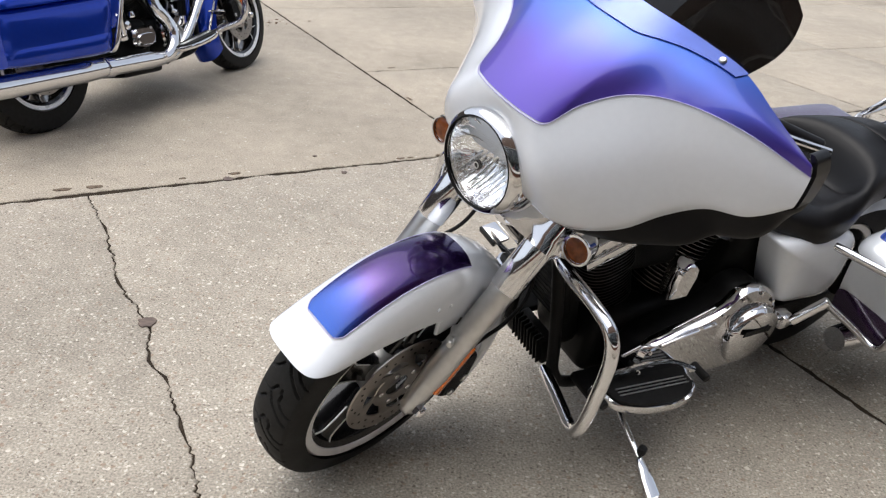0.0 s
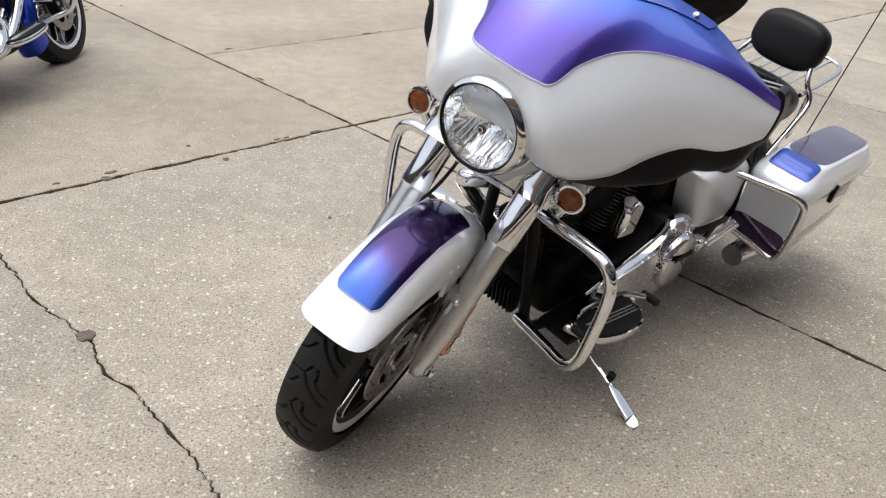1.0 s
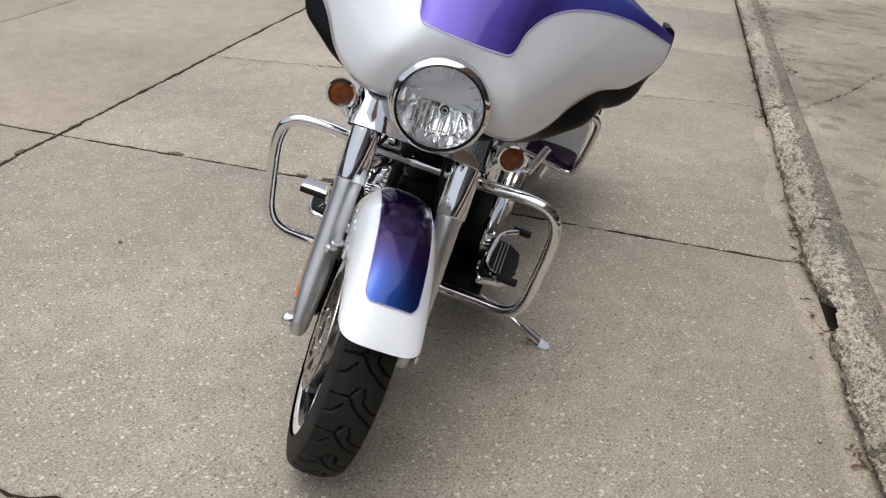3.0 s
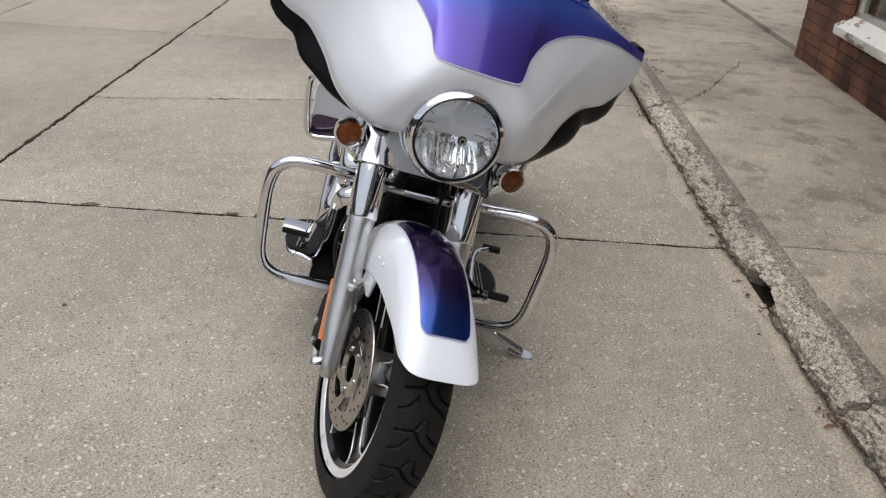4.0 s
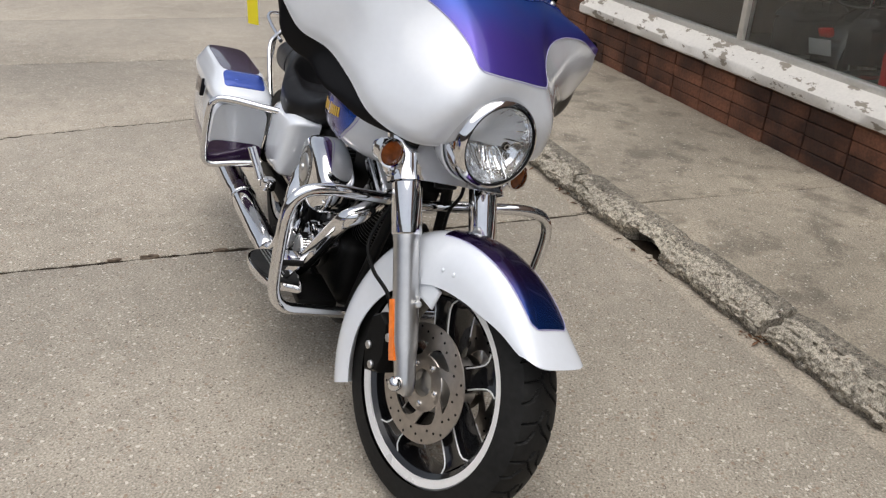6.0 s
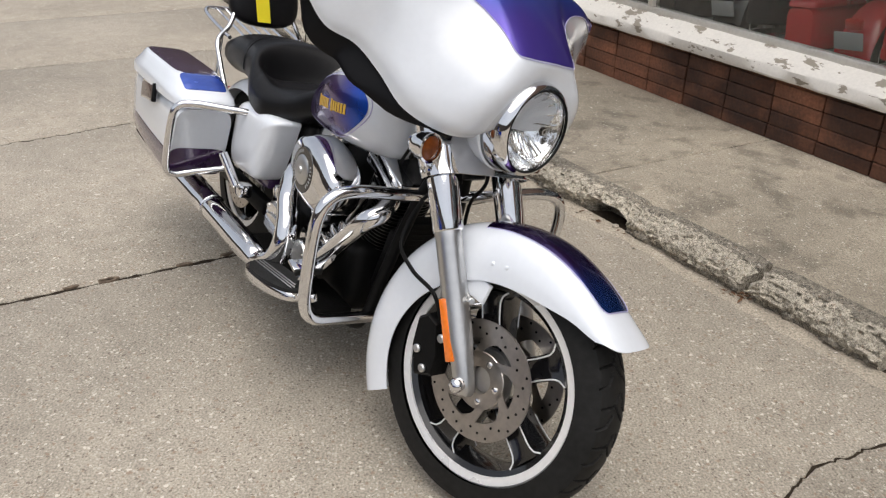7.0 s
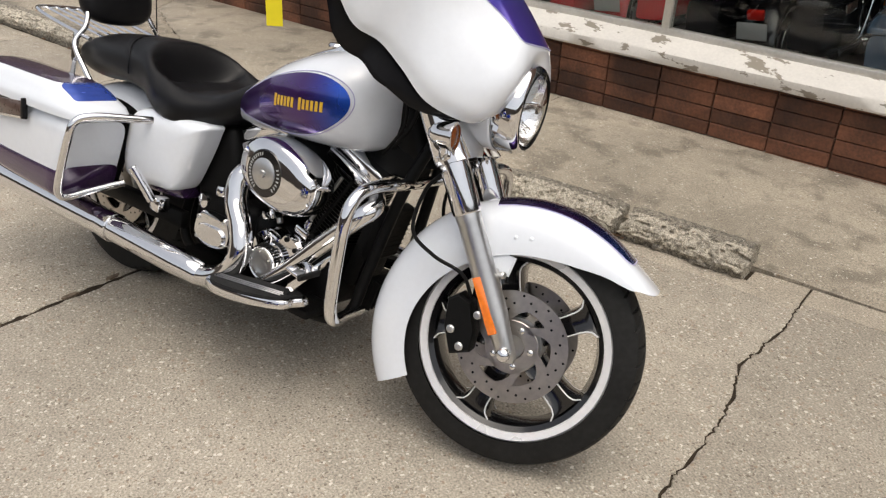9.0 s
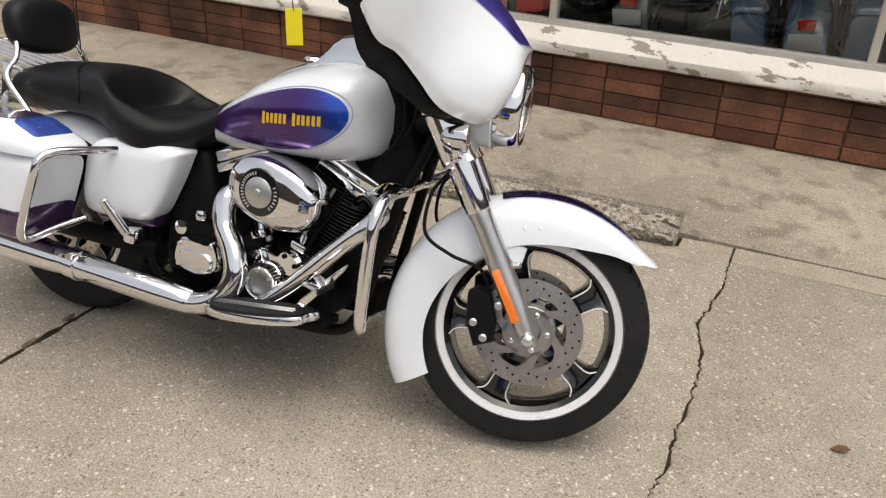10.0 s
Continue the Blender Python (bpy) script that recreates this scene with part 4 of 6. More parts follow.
def build_motorcycle(name, label, m, paints, steer=0.0, detail=True):
    white, graphic, fendergraphic, tankgraphic, inlay, dark = paints
    bike = thing(name, label, "motorcycle", m=m)
    FR = Matrix.Translation(FORK_FOOT) @ Matrix.Rotation(radians(steer), 4, FORK_AXIS) @ Matrix.Translation(-FORK_FOOT)

    HEAD = Matrix.Translation(FORK_FOOT) @ Matrix.Rotation(radians(steer * 0.66), 4, FORK_AXIS) @ Matrix.Translation(-FORK_FOOT)

    def P(nm, bm, mt, parent=None, lab="", sharp=38, turned=None):
        if turned:
            bm.transform(turned)
        return part(nm, bm, mt, parent or bike, lab, sharp)

    def S(nm, bm, mt, parent=None, lab="", sharp=38):
        return P(nm, bm, mt, parent, lab, sharp, FR)

    def H(nm, bm, mt, parent=None, lab="", sharp=38):
        return P(nm, bm, mt, parent, lab, sharp, HEAD)

    wheel(AXLE, FR, bike, True, paints, TYRE_R, 0.258, detail)
    wheel(Vector((0, 0, 0.318)), Matrix(), bike, False, paints, TYRE_R, 0.222, detail)

    # ---- front fender
    degs = [212.5 - (212.5 - 38.0) * i / 64 for i in range(65)]
    ss = [math.copysign(abs(-1 + 2 * j / 44) ** 1.15, -1 + 2 * j / 44) for j in range(45)]
    fd = S("front_fender", shell([[fender_point(212.5 - (212.5 - 36.3 - 6.0 * abs(s) ** 3) * (212.5 - d) / 174.5, s) for s in ss] for d in degs], 0.003), white, None, "white front fender with a violet crown panel", 50)
    def fspan(d):
        return knots([(50, 0.21), (51.2, 0.29), (53, 0.335), (58, 0.352), (72, 0.360), (100, 0.36), (150, 0.36)], d)
    pd = [110 - (110 - 50.5) * i / 50 for i in range(51)]
    S("crown_panel", shell([[fender_point(d, fspan(d) * (-1 + 2 * j / 20)) for j in range(21)] for d in pd], 0.0012, 0.0022), fendergraphic, fd, "violet to blue airbrushed panel", 60)
    rim = [fender_point(d, -fspan(d)) for d in pd[::2]] + [fender_point(50.2, fspan(50.5) * f) for f in (-0.6, 0, 0.6)] + [fender_point(d, fspan(d)) for d in pd[::-2]]
    S("pinstripe", tube([AXLE + (v - AXLE) * 1.0055 for v in rim], 0.0013, 5, 2), PINSTRIPE, fd)
    for sy in (-1, 1):
        for d in (93, 101):
            c = fender_point(d, 0.86 * sy)
            S("rivet", lathe([(0, -0.002), (0.006, -0.002), (0.005, 0.002), (0, 0.004)], 10, aim(c, c + Vector((0, sy, 0.2)))), white, fd)
        S("fender_bracket", prism([(-0.03, -0.012), (0.036, -0.022), (0.045, 0.03), (0.0, 0.042), (-0.04, 0.03)], 0.012, Matrix.Translation(AXLE + Vector((-0.085, sy * 0.088, 0.20))) @ Matrix.Rotation(radians(90), 4, "X") @ Matrix.Translation((0, 0, -0.006))), white, fd)

    # ---- fork
    for sy in (-1, 1):
        foot = AXLE + Vector((0, sy * 0.133, 0))
        at = lambda d: foot + FORK_DIR * d
        sl = S("fork_slider", lathe([(0, -0.024), (0.017, -0.024), (0.022, -0.018), (0.025, 0.0), (0.028, 0.06), (0.0325, 0.10), (0.0325, 0.345), (0.0335, 0.350), (0.0335, 0.362), (0.028, 0.366), (0, 0.366)], 28, aim(foot, foot + FORK_DIR)), SATIN, None, "satin aluminium fork slider")
        S("fork_cover", lathe([(0, 0.362), (0.0365, 0.362), (0.0385, 0.366), (0.0385, 0.50), (0.0385, 0.60), (0.036, 0.605), (0, 0.605)], 28, aim(foot, foot + FORK_DIR)), CHROME, sl, "chrome upper fork cover")
        S("axle_cap", lathe([(0, -0.01), (0.013, -0.01), (0.013, 0.002), (0.018, 0.003), (0.018, 0.017), (0.015, 0.023), (0.008, 0.027), (0, 0.028)], 6 if sy > 0 else 18, aim(foot + Vector((0, sy * 0.018, 0)), foot + Vector((0, sy * 0.05, 0)))), CHROME, sl)
        S("axle_clamp", block((0.046, 0.030, 0.024), Matrix.Translation(foot + Vector((0.004, 0, -0.012))), 0.007), SATIN, sl)
        S("slider_boss", rod(at(0.215) + Vector((0.0, -sy * 0.03, 0)), at(0.215) + Vector((0.03, -sy * 0.005, 0.0)), 0.014), SATIN, sl)
        S("slider_bolt", rod(at(0.205) + Vector((0.02, -sy * 0.02, 0)), at(0.205) + Vector((0.052, sy * 0.002, 0.012)), 0.009), SATIN, sl)
        # orange side reflector on the rear flank
        a, b = at(0.055) + Vector((-0.010, sy * 0.027, -0.006)), at(0.205) + Vector((-0.012, sy * 0.029, -0.008))
        mid = (a + b) / 2
        fr = Matrix.Translation(mid) @ Matrix((( -FORK_DIR.z, 0, FORK_DIR.x, 0), (0, 1, 0, 0), (FORK_DIR.x, 0, FORK_DIR.z, 0), (0, 0, 0, 1)))
        S("reflector", block((0.024, 0.010, 0.150), fr, 0.003), ORANGE, sl, "orange side reflector")
        # caliper behind the leg, bolts, brake hose
        cal = [(-0.035, -0.075), (0.02, -0.07), (0.035, -0.02), (0.03, 0.06), (0.0, 0.082), (-0.03, 0.07), (-0.045, 0.0)]
        cm = Matrix.Translation(AXLE + Vector((-0.128, sy * 0.118, 0.035))) @ Matrix.Rotation(radians(90), 4, "X") @ Matrix.Rotation(radians(16), 4, "Z") @ Matrix.Translation((0, 0, -0.033))
        cp = S("brake_caliper", prism(cal, 0.066, cm, 0.008), BLACK, sl, "black four-piston brake caliper")
        for dx, dz in ((-0.15, 0.02), (-0.118, -0.018), (-0.09, 0.075)):
            c = AXLE + Vector((dx, sy * 0.150, dz))
            S("caliper_bolt", lathe([(0, 0), (0.011, 0), (0.011, 0.005), (0.007, 0.008), (0, 0.008)], 10, aim(c, c + Vector((0, sy, 0)))), SATIN, cp)
        S("brake_hose", tube([AXLE + Vector(v) for v in ((-0.12, sy * 0.135, 0.11), (-0.155, sy * 0.15, 0.165), (-0.24, sy * 0.15, 0.19), (-0.315, sy * 0.13, 0.235), (-0.315, sy * 0.10, 0.34), (-0.27, sy * 0.08, 0.42), (-0.29, sy * 0.06, 0.52))], 0.0052, 8, 8), BLACK, sl)

    # chrome nacelle between the legs, below the fairing
    path = [(-0.150, -0.046), (-0.172, -0.036), (-0.184, -0.012), (-0.184, 0.014), (-0.174, 0.036), (-0.152, 0.048), (-0.115, 0.050), (-0.06, 0.050), (0.0, 0.052)]
    path = path + [(-y, n) for y, n in path[-2::-1]]
    ahead = Vector((FORK_DIR.z, 0, -FORK_DIR.x))
    nac = []
    for i in range(65):
        q = curve_at([Vector(v) for v in path], 16 * i / 64)
        nac.append([AXLE + FORK_DIR * (0.494 + 0.016 * j) + Vector((0, q.x, 0)) + ahead * (q.y + (0.004 if j == 0 else 0.0)) for j in range(10)])
    S("fork_nacelle", shell(nac, 0.003), CHROME, None, "chrome panel across the fork below the headlight", 45)
    S("lower_yoke", block((0.07, 0.28, 0.03), Matrix.Translation(AXLE + FORK_DIR * 0.57) @ Matrix.Rotation(radians(-30), 4, "Y"), 0.012), BLACK)
    S("steering_stem", rod((1.36, 0, 0.745), (1.32, 0, 0.84), 0.03), BLACK)
    for sy in (-1, 1):
        c = Vector((1.372, sy * 0.222, 0.815))
        face = Vector((1, sy * 0.05, 0.04)).normalized()
        h = S("turn_signal", lathe([(0, -0.060), (0.012, -0.058), (0.024, -0.045), (0.032, -0.022), (0.0345, 0.0), (0.036, 0.004), (0.036, 0.010), (0.031, 0.011), (0.031, 0.004), (0, 0.004)], 28, aim(c, c + face)), CHROME, None, "chrome bullet turn signal")
        S("lens", lathe([(0, 0.0115), (0.012, 0.0110), (0.024, 0.0085), (0.0305, 0.0045)][::-1] + [(0, 0.0115)], 24, aim(c, c + face)), AMBER, h, "amber lens")
        S("stalk", tube([c + Vector((-0.015, 0, -0.015)), c + Vector((-0.02, -sy * 0.03, -0.05)), c + Vector((-0.025, -sy * 0.06, -0.06))], 0.012, 10, 5), CHROME, h)
        S("signal_bracket", block((0.045, 0.05, 0.075), Matrix.Translation(c + Vector((-0.03, -sy * 0.055, -0.035))) @ Matrix.Rotation(radians(-28), 4, "Y"), 0.016), CHROME, h)

    # ---- fairing
    us = [-7 + 14 * i / 84 for i in range(85)]
    fair = H("fairing", shell([[fairing_point(u, 5 * j / 40) for j in range(41)] for u in us], 0.006), white, None, "white batwing fairing with a violet upper panel", 60)
    H("upper_panel", shell([[fairing_point(u, PANEL_FOOT + (4.985 - PANEL_FOOT) * j / 22) for j in range(23)] for u in us], 0.0012, 0.0014), graphic, fair, "violet to blue airbrushed panel", 60)
    line = [fairing_point(u, PANEL_FOOT - 0.03) for u in us]
    H("pinstripe", tube([p + Vector((0.0012, 0, 0.0012)) for p in line], 0.0012, 5, 1), PINSTRIPE, fair)
    # black inner shell behind the rim
    def inner(a, k):
        """Rim path from the lower middle round the wing tip to the screen, drawn back by k."""
        if a <= 1:
            p = fairing_point(7 * a, 0.0)
            t = fairing_point(min(7 * a + 0.15, 7), 0.0) - fairing_point(7 * a - 0.15, 0.0)
            out = Vector((0.0, t.z, -t.y)).normalized()
            size = knots([(1.0, 0.0), (2.2, 0.014), (3.2, 0.042), (4.0, 0.074), (4.8, 0.066), (5.6, 0.062), (6.1, 0.046), (6.6, 0.018), (7.0, 0.010)], max(7 * a, 1.0))
            bow = math.sin(k * math.pi / 2)
            return p + out * (0.9 * size * bow - 0.004) + Vector((-0.008 - 0.026 * k, -0.004, 0.003))
        p = fairing_point(7, 5 * (a - 1))
        return p + Vector((-0.008 - 0.050 * k, -0.008, 0.003))
    for sy in (-1, 1):
        g = [[inner(0.16 + 1.84 * i / 60, j / 6) for j in range(7)] for i in range(61)]
        g = [[Vector((v.x, v.y * sy, v.z)) for v in r] for r in g]
        H("inner_fairing", shell(g, 0.012), PLASTIC, fair, "black inner fairing lip", 60)
    back = [[fairing_point(u, 0.6 + 3.6 * j / 8) + Vector((-0.075, 0, 0)) for j in range(9)] for u in us[16:-16:3]]
    H("dash", shell(back, 0.02), PLASTIC, fair, "black inner fairing and dash", 60)
    # smoked screen
    g = []
    for i in range(37):
        u = 4.95 * (-1 + 2 * i / 36)
        base = fairing_point(u, 4.97)
        w = 1 - 0.30 * (abs(u) / 4.95) ** 6
        g.append([base + Vector((-0.012 - 0.075 * f * w, base.y * 0.10 * math.sin(f * 2.6), -0.004 + 0.18 * f * w)) for f in [j / 8 for j in range(9)]])
    H("windscreen", shell(g, 0.004), SMOKE, None, "low smoked windscreen", 60)
    H("screen_trim", shell([[fairing_point(u, 4.60 + 0.40 * j / 4) for j in range(5)] for u in us[12:-12]], 0.006, 0.005), inlay, fair, "blue edge strip below the screen", 60)
    for u in (-4.55, 0.0, 4.55):
        p = fairing_point(u, 4.8) + Vector((0.003, 0, 0.004))
        H("screen_screw", lathe([(0, 0), (0.008, 0), (0.008, 0.003), (0.005, 0.006), (0, 0.006)], 10, aim(p, p + Vector((0.5, 0, 0.8)))), SATIN, fair)

    # ---- headlight
    hc = Vector((1.469, 0.0, 0.916))
    BULB = Vector((1.516, 0.011, 0.920))
    hm = aim(hc, hc + Vector((1, 0, -0.03)))
    hl = H("headlight", lathe([(0.094, -0.06), (0.113, -0.05), (0.1185, -0.02), (0.118, 0.012), (0.1145, 0.026), (0.109, 0.036), (0.102, 0.040), (0.099, 0.034), (0.096, 0.030), (0.094, -0.06)], 64, hm), CHROME, None, "round headlight with chrome trim ring")
    H("reflector_bowl", lathe([(0.010, -0.050), (0.040, -0.040), (0.072, -0.018), (0.090, 0.008), (0.099, 0.030), (0.101, 0.030), (0.075, -0.022), (0.040, -0.046), (0.010, -0.054)], 48, hm), REFLECTOR, hl, "silver reflector bowl")
    flutes = [tube([hc + Vector((x, y, z)) for x, z in ((0.026, -0.072 + 0.4 * abs(y)), (-0.005, -0.05 + 0.3 * abs(y)), (-0.028, -0.022))], 0.0028, 5, 3) for y in [-0.05 + 0.0125 * k for k in range(9)]]
    for k in range(9):
        a = radians(10 + 20 * k)
        flutes.append(tube([hc + Vector((x, r * math.cos(a), r * math.sin(a))) for x, r in ((-0.034, 0.030), (-0.012, 0.062), (0.018, 0.088))], 0.0024, 5, 3))
    tagged(H("reflector_flutes", joined(*flutes), REFLECTOR, hl), kind="stuff")
    H("bulb_cap", lathe([(0, -0.007), (0.011, -0.007), (0.011, -0.002), (0.009, 0.0), (0, 0.0)], 20, aim(BULB, BULB + Vector((1, 0, -0.03)))), PLASTIC, hl)
    H("bulb_ring", lathe([(0.0055, 0.0005), (0.0075, 0.0005), (0.0075, 0.0016), (0.0055, 0.0016), (0.0055, 0.0005)], 20, aim(BULB, BULB + Vector((1, 0, -0.03)))), SATIN, hl)
    H("gasket", lathe([(0.097, 0.036), (0.1005, 0.042), (0.1025, 0.040), (0.1, 0.033), (0.097, 0.036)], 56, hm), BLACK, hl)
    H("lamp_lens", lathe([(0.0975, 0.034), (0.088, 0.041), (0.06, 0.049), (0.03, 0.053), (0, 0.054), (0, 0.0515), (0.03, 0.0505), (0.06, 0.0465), (0.088, 0.0385), (0.0965, 0.0315), (0.0975, 0.034)], 48, hm), LENS, hl, "clear domed lens").visible_shadow = False
    H("lamp_collar", lathe([(0.112, -0.10), (0.124, -0.06), (0.125, -0.034), (0.121, -0.030), (0.112, -0.05), (0.108, -0.10)], 56, hm), white, hl)

    # ---- handlebar, levers, grips
    H("handlebar", tube([(1.10, 0.39, 1.17), (1.17, 0.29, 1.18), (1.25, 0.16, 1.12), (1.26, 0, 1.08), (1.25, -0.16, 1.12), (1.17, -0.29, 1.18), (1.10, -0.39, 1.17)], 0.0127, 10, 6), CHROME)
    for sy in (-1, 1):
        H("hand_grip", rod((1.13, sy * 0.34, 1.175), (1.06, sy * 0.44, 1.165), 0.018), PLASTIC)
        H("lever", tube([(1.17, sy * 0.32, 1.185), (1.15, sy * 0.39, 1.183), (1.07, sy * 0.462, 1.175)], 0.007, 8, 5), CHROME if sy > 0 else BLACK)
    # ---- tank
    rings = []
    for i in range(41):
        x = 0.50 + 0.66 * i / 40
        cz, hz, hy = (knots(TANK[k], x) for k in ("z", "hz", "hy"))
        rings.append([Vector((x, y, z)) for y, z in oval(0, cz, hy, hz, 40, 2.5)])
    tank = P("fuel_tank", loft(rings), white, None, "white fuel tank with violet side ovals", 50)
    def teardrop(t):
        """Outline of the side panel: pointed behind, round ahead."""
        a = t * math.tau
        c, s = math.cos(a), math.sin(a)
        x = 0.825 + 0.265 * c
        h = 0.112 * s * max(0.5 + 0.5 * c, 0.0) ** 0.55
        return x, 0.790 + 0.20 * (x - 0.825) + h
    cx, cz = 0.86, 0.795
    for sy in (-1, 1):
        n = 56
        grid = []
        for i in range(n + 1):
            x, z = teardrop(i / n)
            grid.append([tank_side(cx + (x - cx) * (0.02 + 0.98 * k / 10), cz + (z - cz) * (0.02 + 0.98 * k / 10), sy, 0.0) for k in range(11)])
        if sy > 0:
            grid = grid[::-1]
        lift = 0.0018
        P("oval_panel", shell([[v + Vector((0, sy * lift, 0)) for v in r] for r in grid], 0.0012), tankgraphic, tank, "violet to blue oval panel", 70)
        P("pinstripe", tube([tank_side(*(lambda q: (cx + (q[0] - cx) * 1.035, cz + (q[1] - cz) * 1.06))(teardrop(i / 60)), sy, 0.0008) for i in range(60)], 0.0014, 5, 1, True), PINSTRIPE, tank)
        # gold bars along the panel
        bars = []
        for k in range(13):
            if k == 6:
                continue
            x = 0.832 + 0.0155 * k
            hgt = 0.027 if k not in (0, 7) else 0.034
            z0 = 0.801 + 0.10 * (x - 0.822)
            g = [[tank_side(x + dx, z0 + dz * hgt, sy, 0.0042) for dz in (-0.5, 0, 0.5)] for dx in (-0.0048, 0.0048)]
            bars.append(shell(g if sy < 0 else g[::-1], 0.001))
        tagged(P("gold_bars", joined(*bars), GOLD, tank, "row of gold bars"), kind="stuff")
    con = []
    for i in range(19):
        f = i / 18
        x = 0.66 + 0.46 * f
        zt = knots(TANK["z"], x) + knots(TANK["hz"], x)
        w = 0.045 + 0.030 * f
        h = 0.010 + 0.062 * (lambda q: q * q * (3 - 2 * q))(min(max((f - 0.48) / 0.18, 0), 1)) * (1 - 0.5 * max(0, (f - 0.85) / 0.15) ** 2)
        con.append([Vector((x, y, z)) for y, z in oval(0, zt - 0.01, w, h + 0.012, 20, 2.6)])
    P("tank_console", loft(con), CHROME, None, "chrome tank console")
    P("fuel_cap", lathe([(0, 0), (0.035, 0), (0.036, 0.004), (0.030, 0.012), (0, 0.015)], 28, Matrix.Translation((0.86, 0, 0.955))), CHROME)

    # ---- seat
    SZ = [(-0.23, 0.742), (-0.19, 0.742), (-0.10, 0.748), (0.0, 0.758), (0.12, 0.760), (0.19, 0.750), (0.25, 0.726), (0.30, 0.708), (0.42, 0.688), (0.52, 0.698), (0.58, 0.728), (0.64, 0.768), (0.70, 0.792), (0.76, 0.800)]
    SH = [(-0.23, 0.024), (-0.19, 0.058), (-0.10, 0.080), (0.0, 0.082), (0.12, 0.088), (0.19, 0.092), (0.25, 0.080), (0.30, 0.072), (0.42, 0.064), (0.52, 0.060), (0.58, 0.062), (0.64, 0.056), (0.70, 0.040), (0.76, 0.012)]
    SW = [(-0.23, 0.09), (-0.19, 0.140), (-0.10, 0.162), (0.0, 0.170), (0.12, 0.184), (0.19, 0.200), (0.25, 0.218), (0.30, 0.226), (0.42, 0.220), (0.52, 0.180), (0.58, 0.146), (0.64, 0.108), (0.70, 0.080), (0.76, 0.03)]
    rings = []
    for i in range(91):
        x = -0.23 + 0.99 * i / 90
        z, h, w = knots(SZ, x), knots(SH, x), knots(SW, x)
        ring = []
        for y, zz in oval(0, z, w, h, 56, 2.5):
            k = abs(y) / w
            if zz > z:
                hollow = 0.080 * math.exp(-((x - 0.240) / 0.036) ** 2) + 0.046 * math.exp(-((x - 0.33) / 0.085) ** 2)
                zz -= hollow * (1 - min(1, k / 0.84) ** 3.5) * min(1, (zz - z) / (0.5 * h))
                zz += 0.010 * math.exp(-((k - 0.80) / 0.12) ** 2) * math.exp(-((x - 0.33) / 0.09) ** 2)
                zz -= 0.008 * math.exp(-((x - 0.03 - 0.07 * k * k) / 0.008) ** 2)
            else:
                zz -= 0.030 * k ** 2 * math.exp(-((x - 0.34) / 0.15) ** 2)
            ring.append(Vector((x + (0.05 * k ** 2 * math.exp(-((x - 0.2) / 0.2) ** 2)), y, zz)))
        rings.append(ring)
    seat = P("seat", loft(rings), LEATHER, None, "black vinyl two-up seat with bucketed front", 60)
    seam = []
    for i in range(41):
        a = math.pi * (-0.06 + 1.12 * i / 40)
        k = abs(math.cos(a)) ** 0.8
        x = 0.03 + 0.07 * k * k
        z, h, w = knots(SZ, x), knots(SH, x), knots(SW, x)
        seam.append(Vector((x + 0.05 * k ** 2 * math.exp(-((x - 0.2) / 0.2) ** 2), math.copysign(w * k, math.cos(a)), z + h * math.copysign(abs(math.sin(a)) ** 0.8, math.sin(a)) - 0.004)))
    P("seat_seam", tube(seam, 0.0034, 6, 2), LEATHER, seat, "raised seam across the seat")
    # ---- side covers, saddlebags, guards
    for sy in (-1, 1):
        flip = Matrix.Scale(sy, 4, (0, 1, 0))
        cov = [(0.536, 0.654), (0.536, 0.620), (0.495, 0.524), (0.438, 0.428), (0.350, 0.408), (0.190, 0.412), (0.180, 0.540), (0.230, 0.640), (0.420, 0.662)]
        def cover_ring(y, k):
            c = Vector((0.36, 0.55))
            return [Vector((c.x + (x - c.x) * k, y, c.y + (z - c.y) * k)) for x, z in [tuple(curve_at([Vector(cov[-1])] + [Vector(q) for q in cov] + [Vector(cov[0]), Vector(cov[1])], 1 + i / 5)) for i in range(45)]]
        bm = loft([cover_ring(0.12, 0.99), cover_ring(0.180, 1.0), cover_ring(0.200, 0.975), cover_ring(0.213, 0.91), cover_ring(0.222, 0.75), cover_ring(0.226, 0.5), cover_ring(0.227, 0.15)])
        bm.transform(flip)
        bmesh.ops.recalc_face_normals(bm, faces=bm.faces)
        P("side_cover", bm, white, None, "white side cover", 45)
        bm = block((0.24, 0.10, 0.060), pose(0.30, 0.108, 0.400, 0, -4, 0), 0.02)
        bm.transform(flip)
        P("lower_cover", bm, dark, None, "dark plum lower cover")
        # bag body: leaning rounded box, lower band and lid
        def bag_ring(x, grow=0.0, z0=0.335, z1=0.605):
            f = min(max((x + 0.43) / 0.65, 0.0), 1.0)
            y0, y1 = 0.215, 0.425 - 0.02 * (1 - f) ** 2
            lo = z0 + 0.03 * (1 - f) ** 1.5
            cy, cz_, hy, hz = (y0 + y1) / 2, (lo + z1) / 2, (y1 - y0) / 2 + grow, (z1 - lo) / 2 + grow
            end = 1.0 if 0.03 < f < 0.97 else 0.93
            return [Vector((x - 0.34 * (0.605 - z) * max(0.0, f) ** 1.5, y + 0.03 * (z - 0.47) , z)) for y, z in oval(cy, cz_, hy * end, hz * end, 32, 5.0)]
        xs = [-0.43, -0.425, -0.41, -0.36, -0.25, -0.10, 0.05, 0.15, 0.195, 0.212, 0.22]
        bm = loft([bag_ring(x) for x in xs])
        bm.transform(flip)
        bmesh.ops.recalc_face_normals(bm, faces=bm.faces)
        bag = P("saddlebag", bm, white, None, "white hard saddlebag with plum lower band", 45)
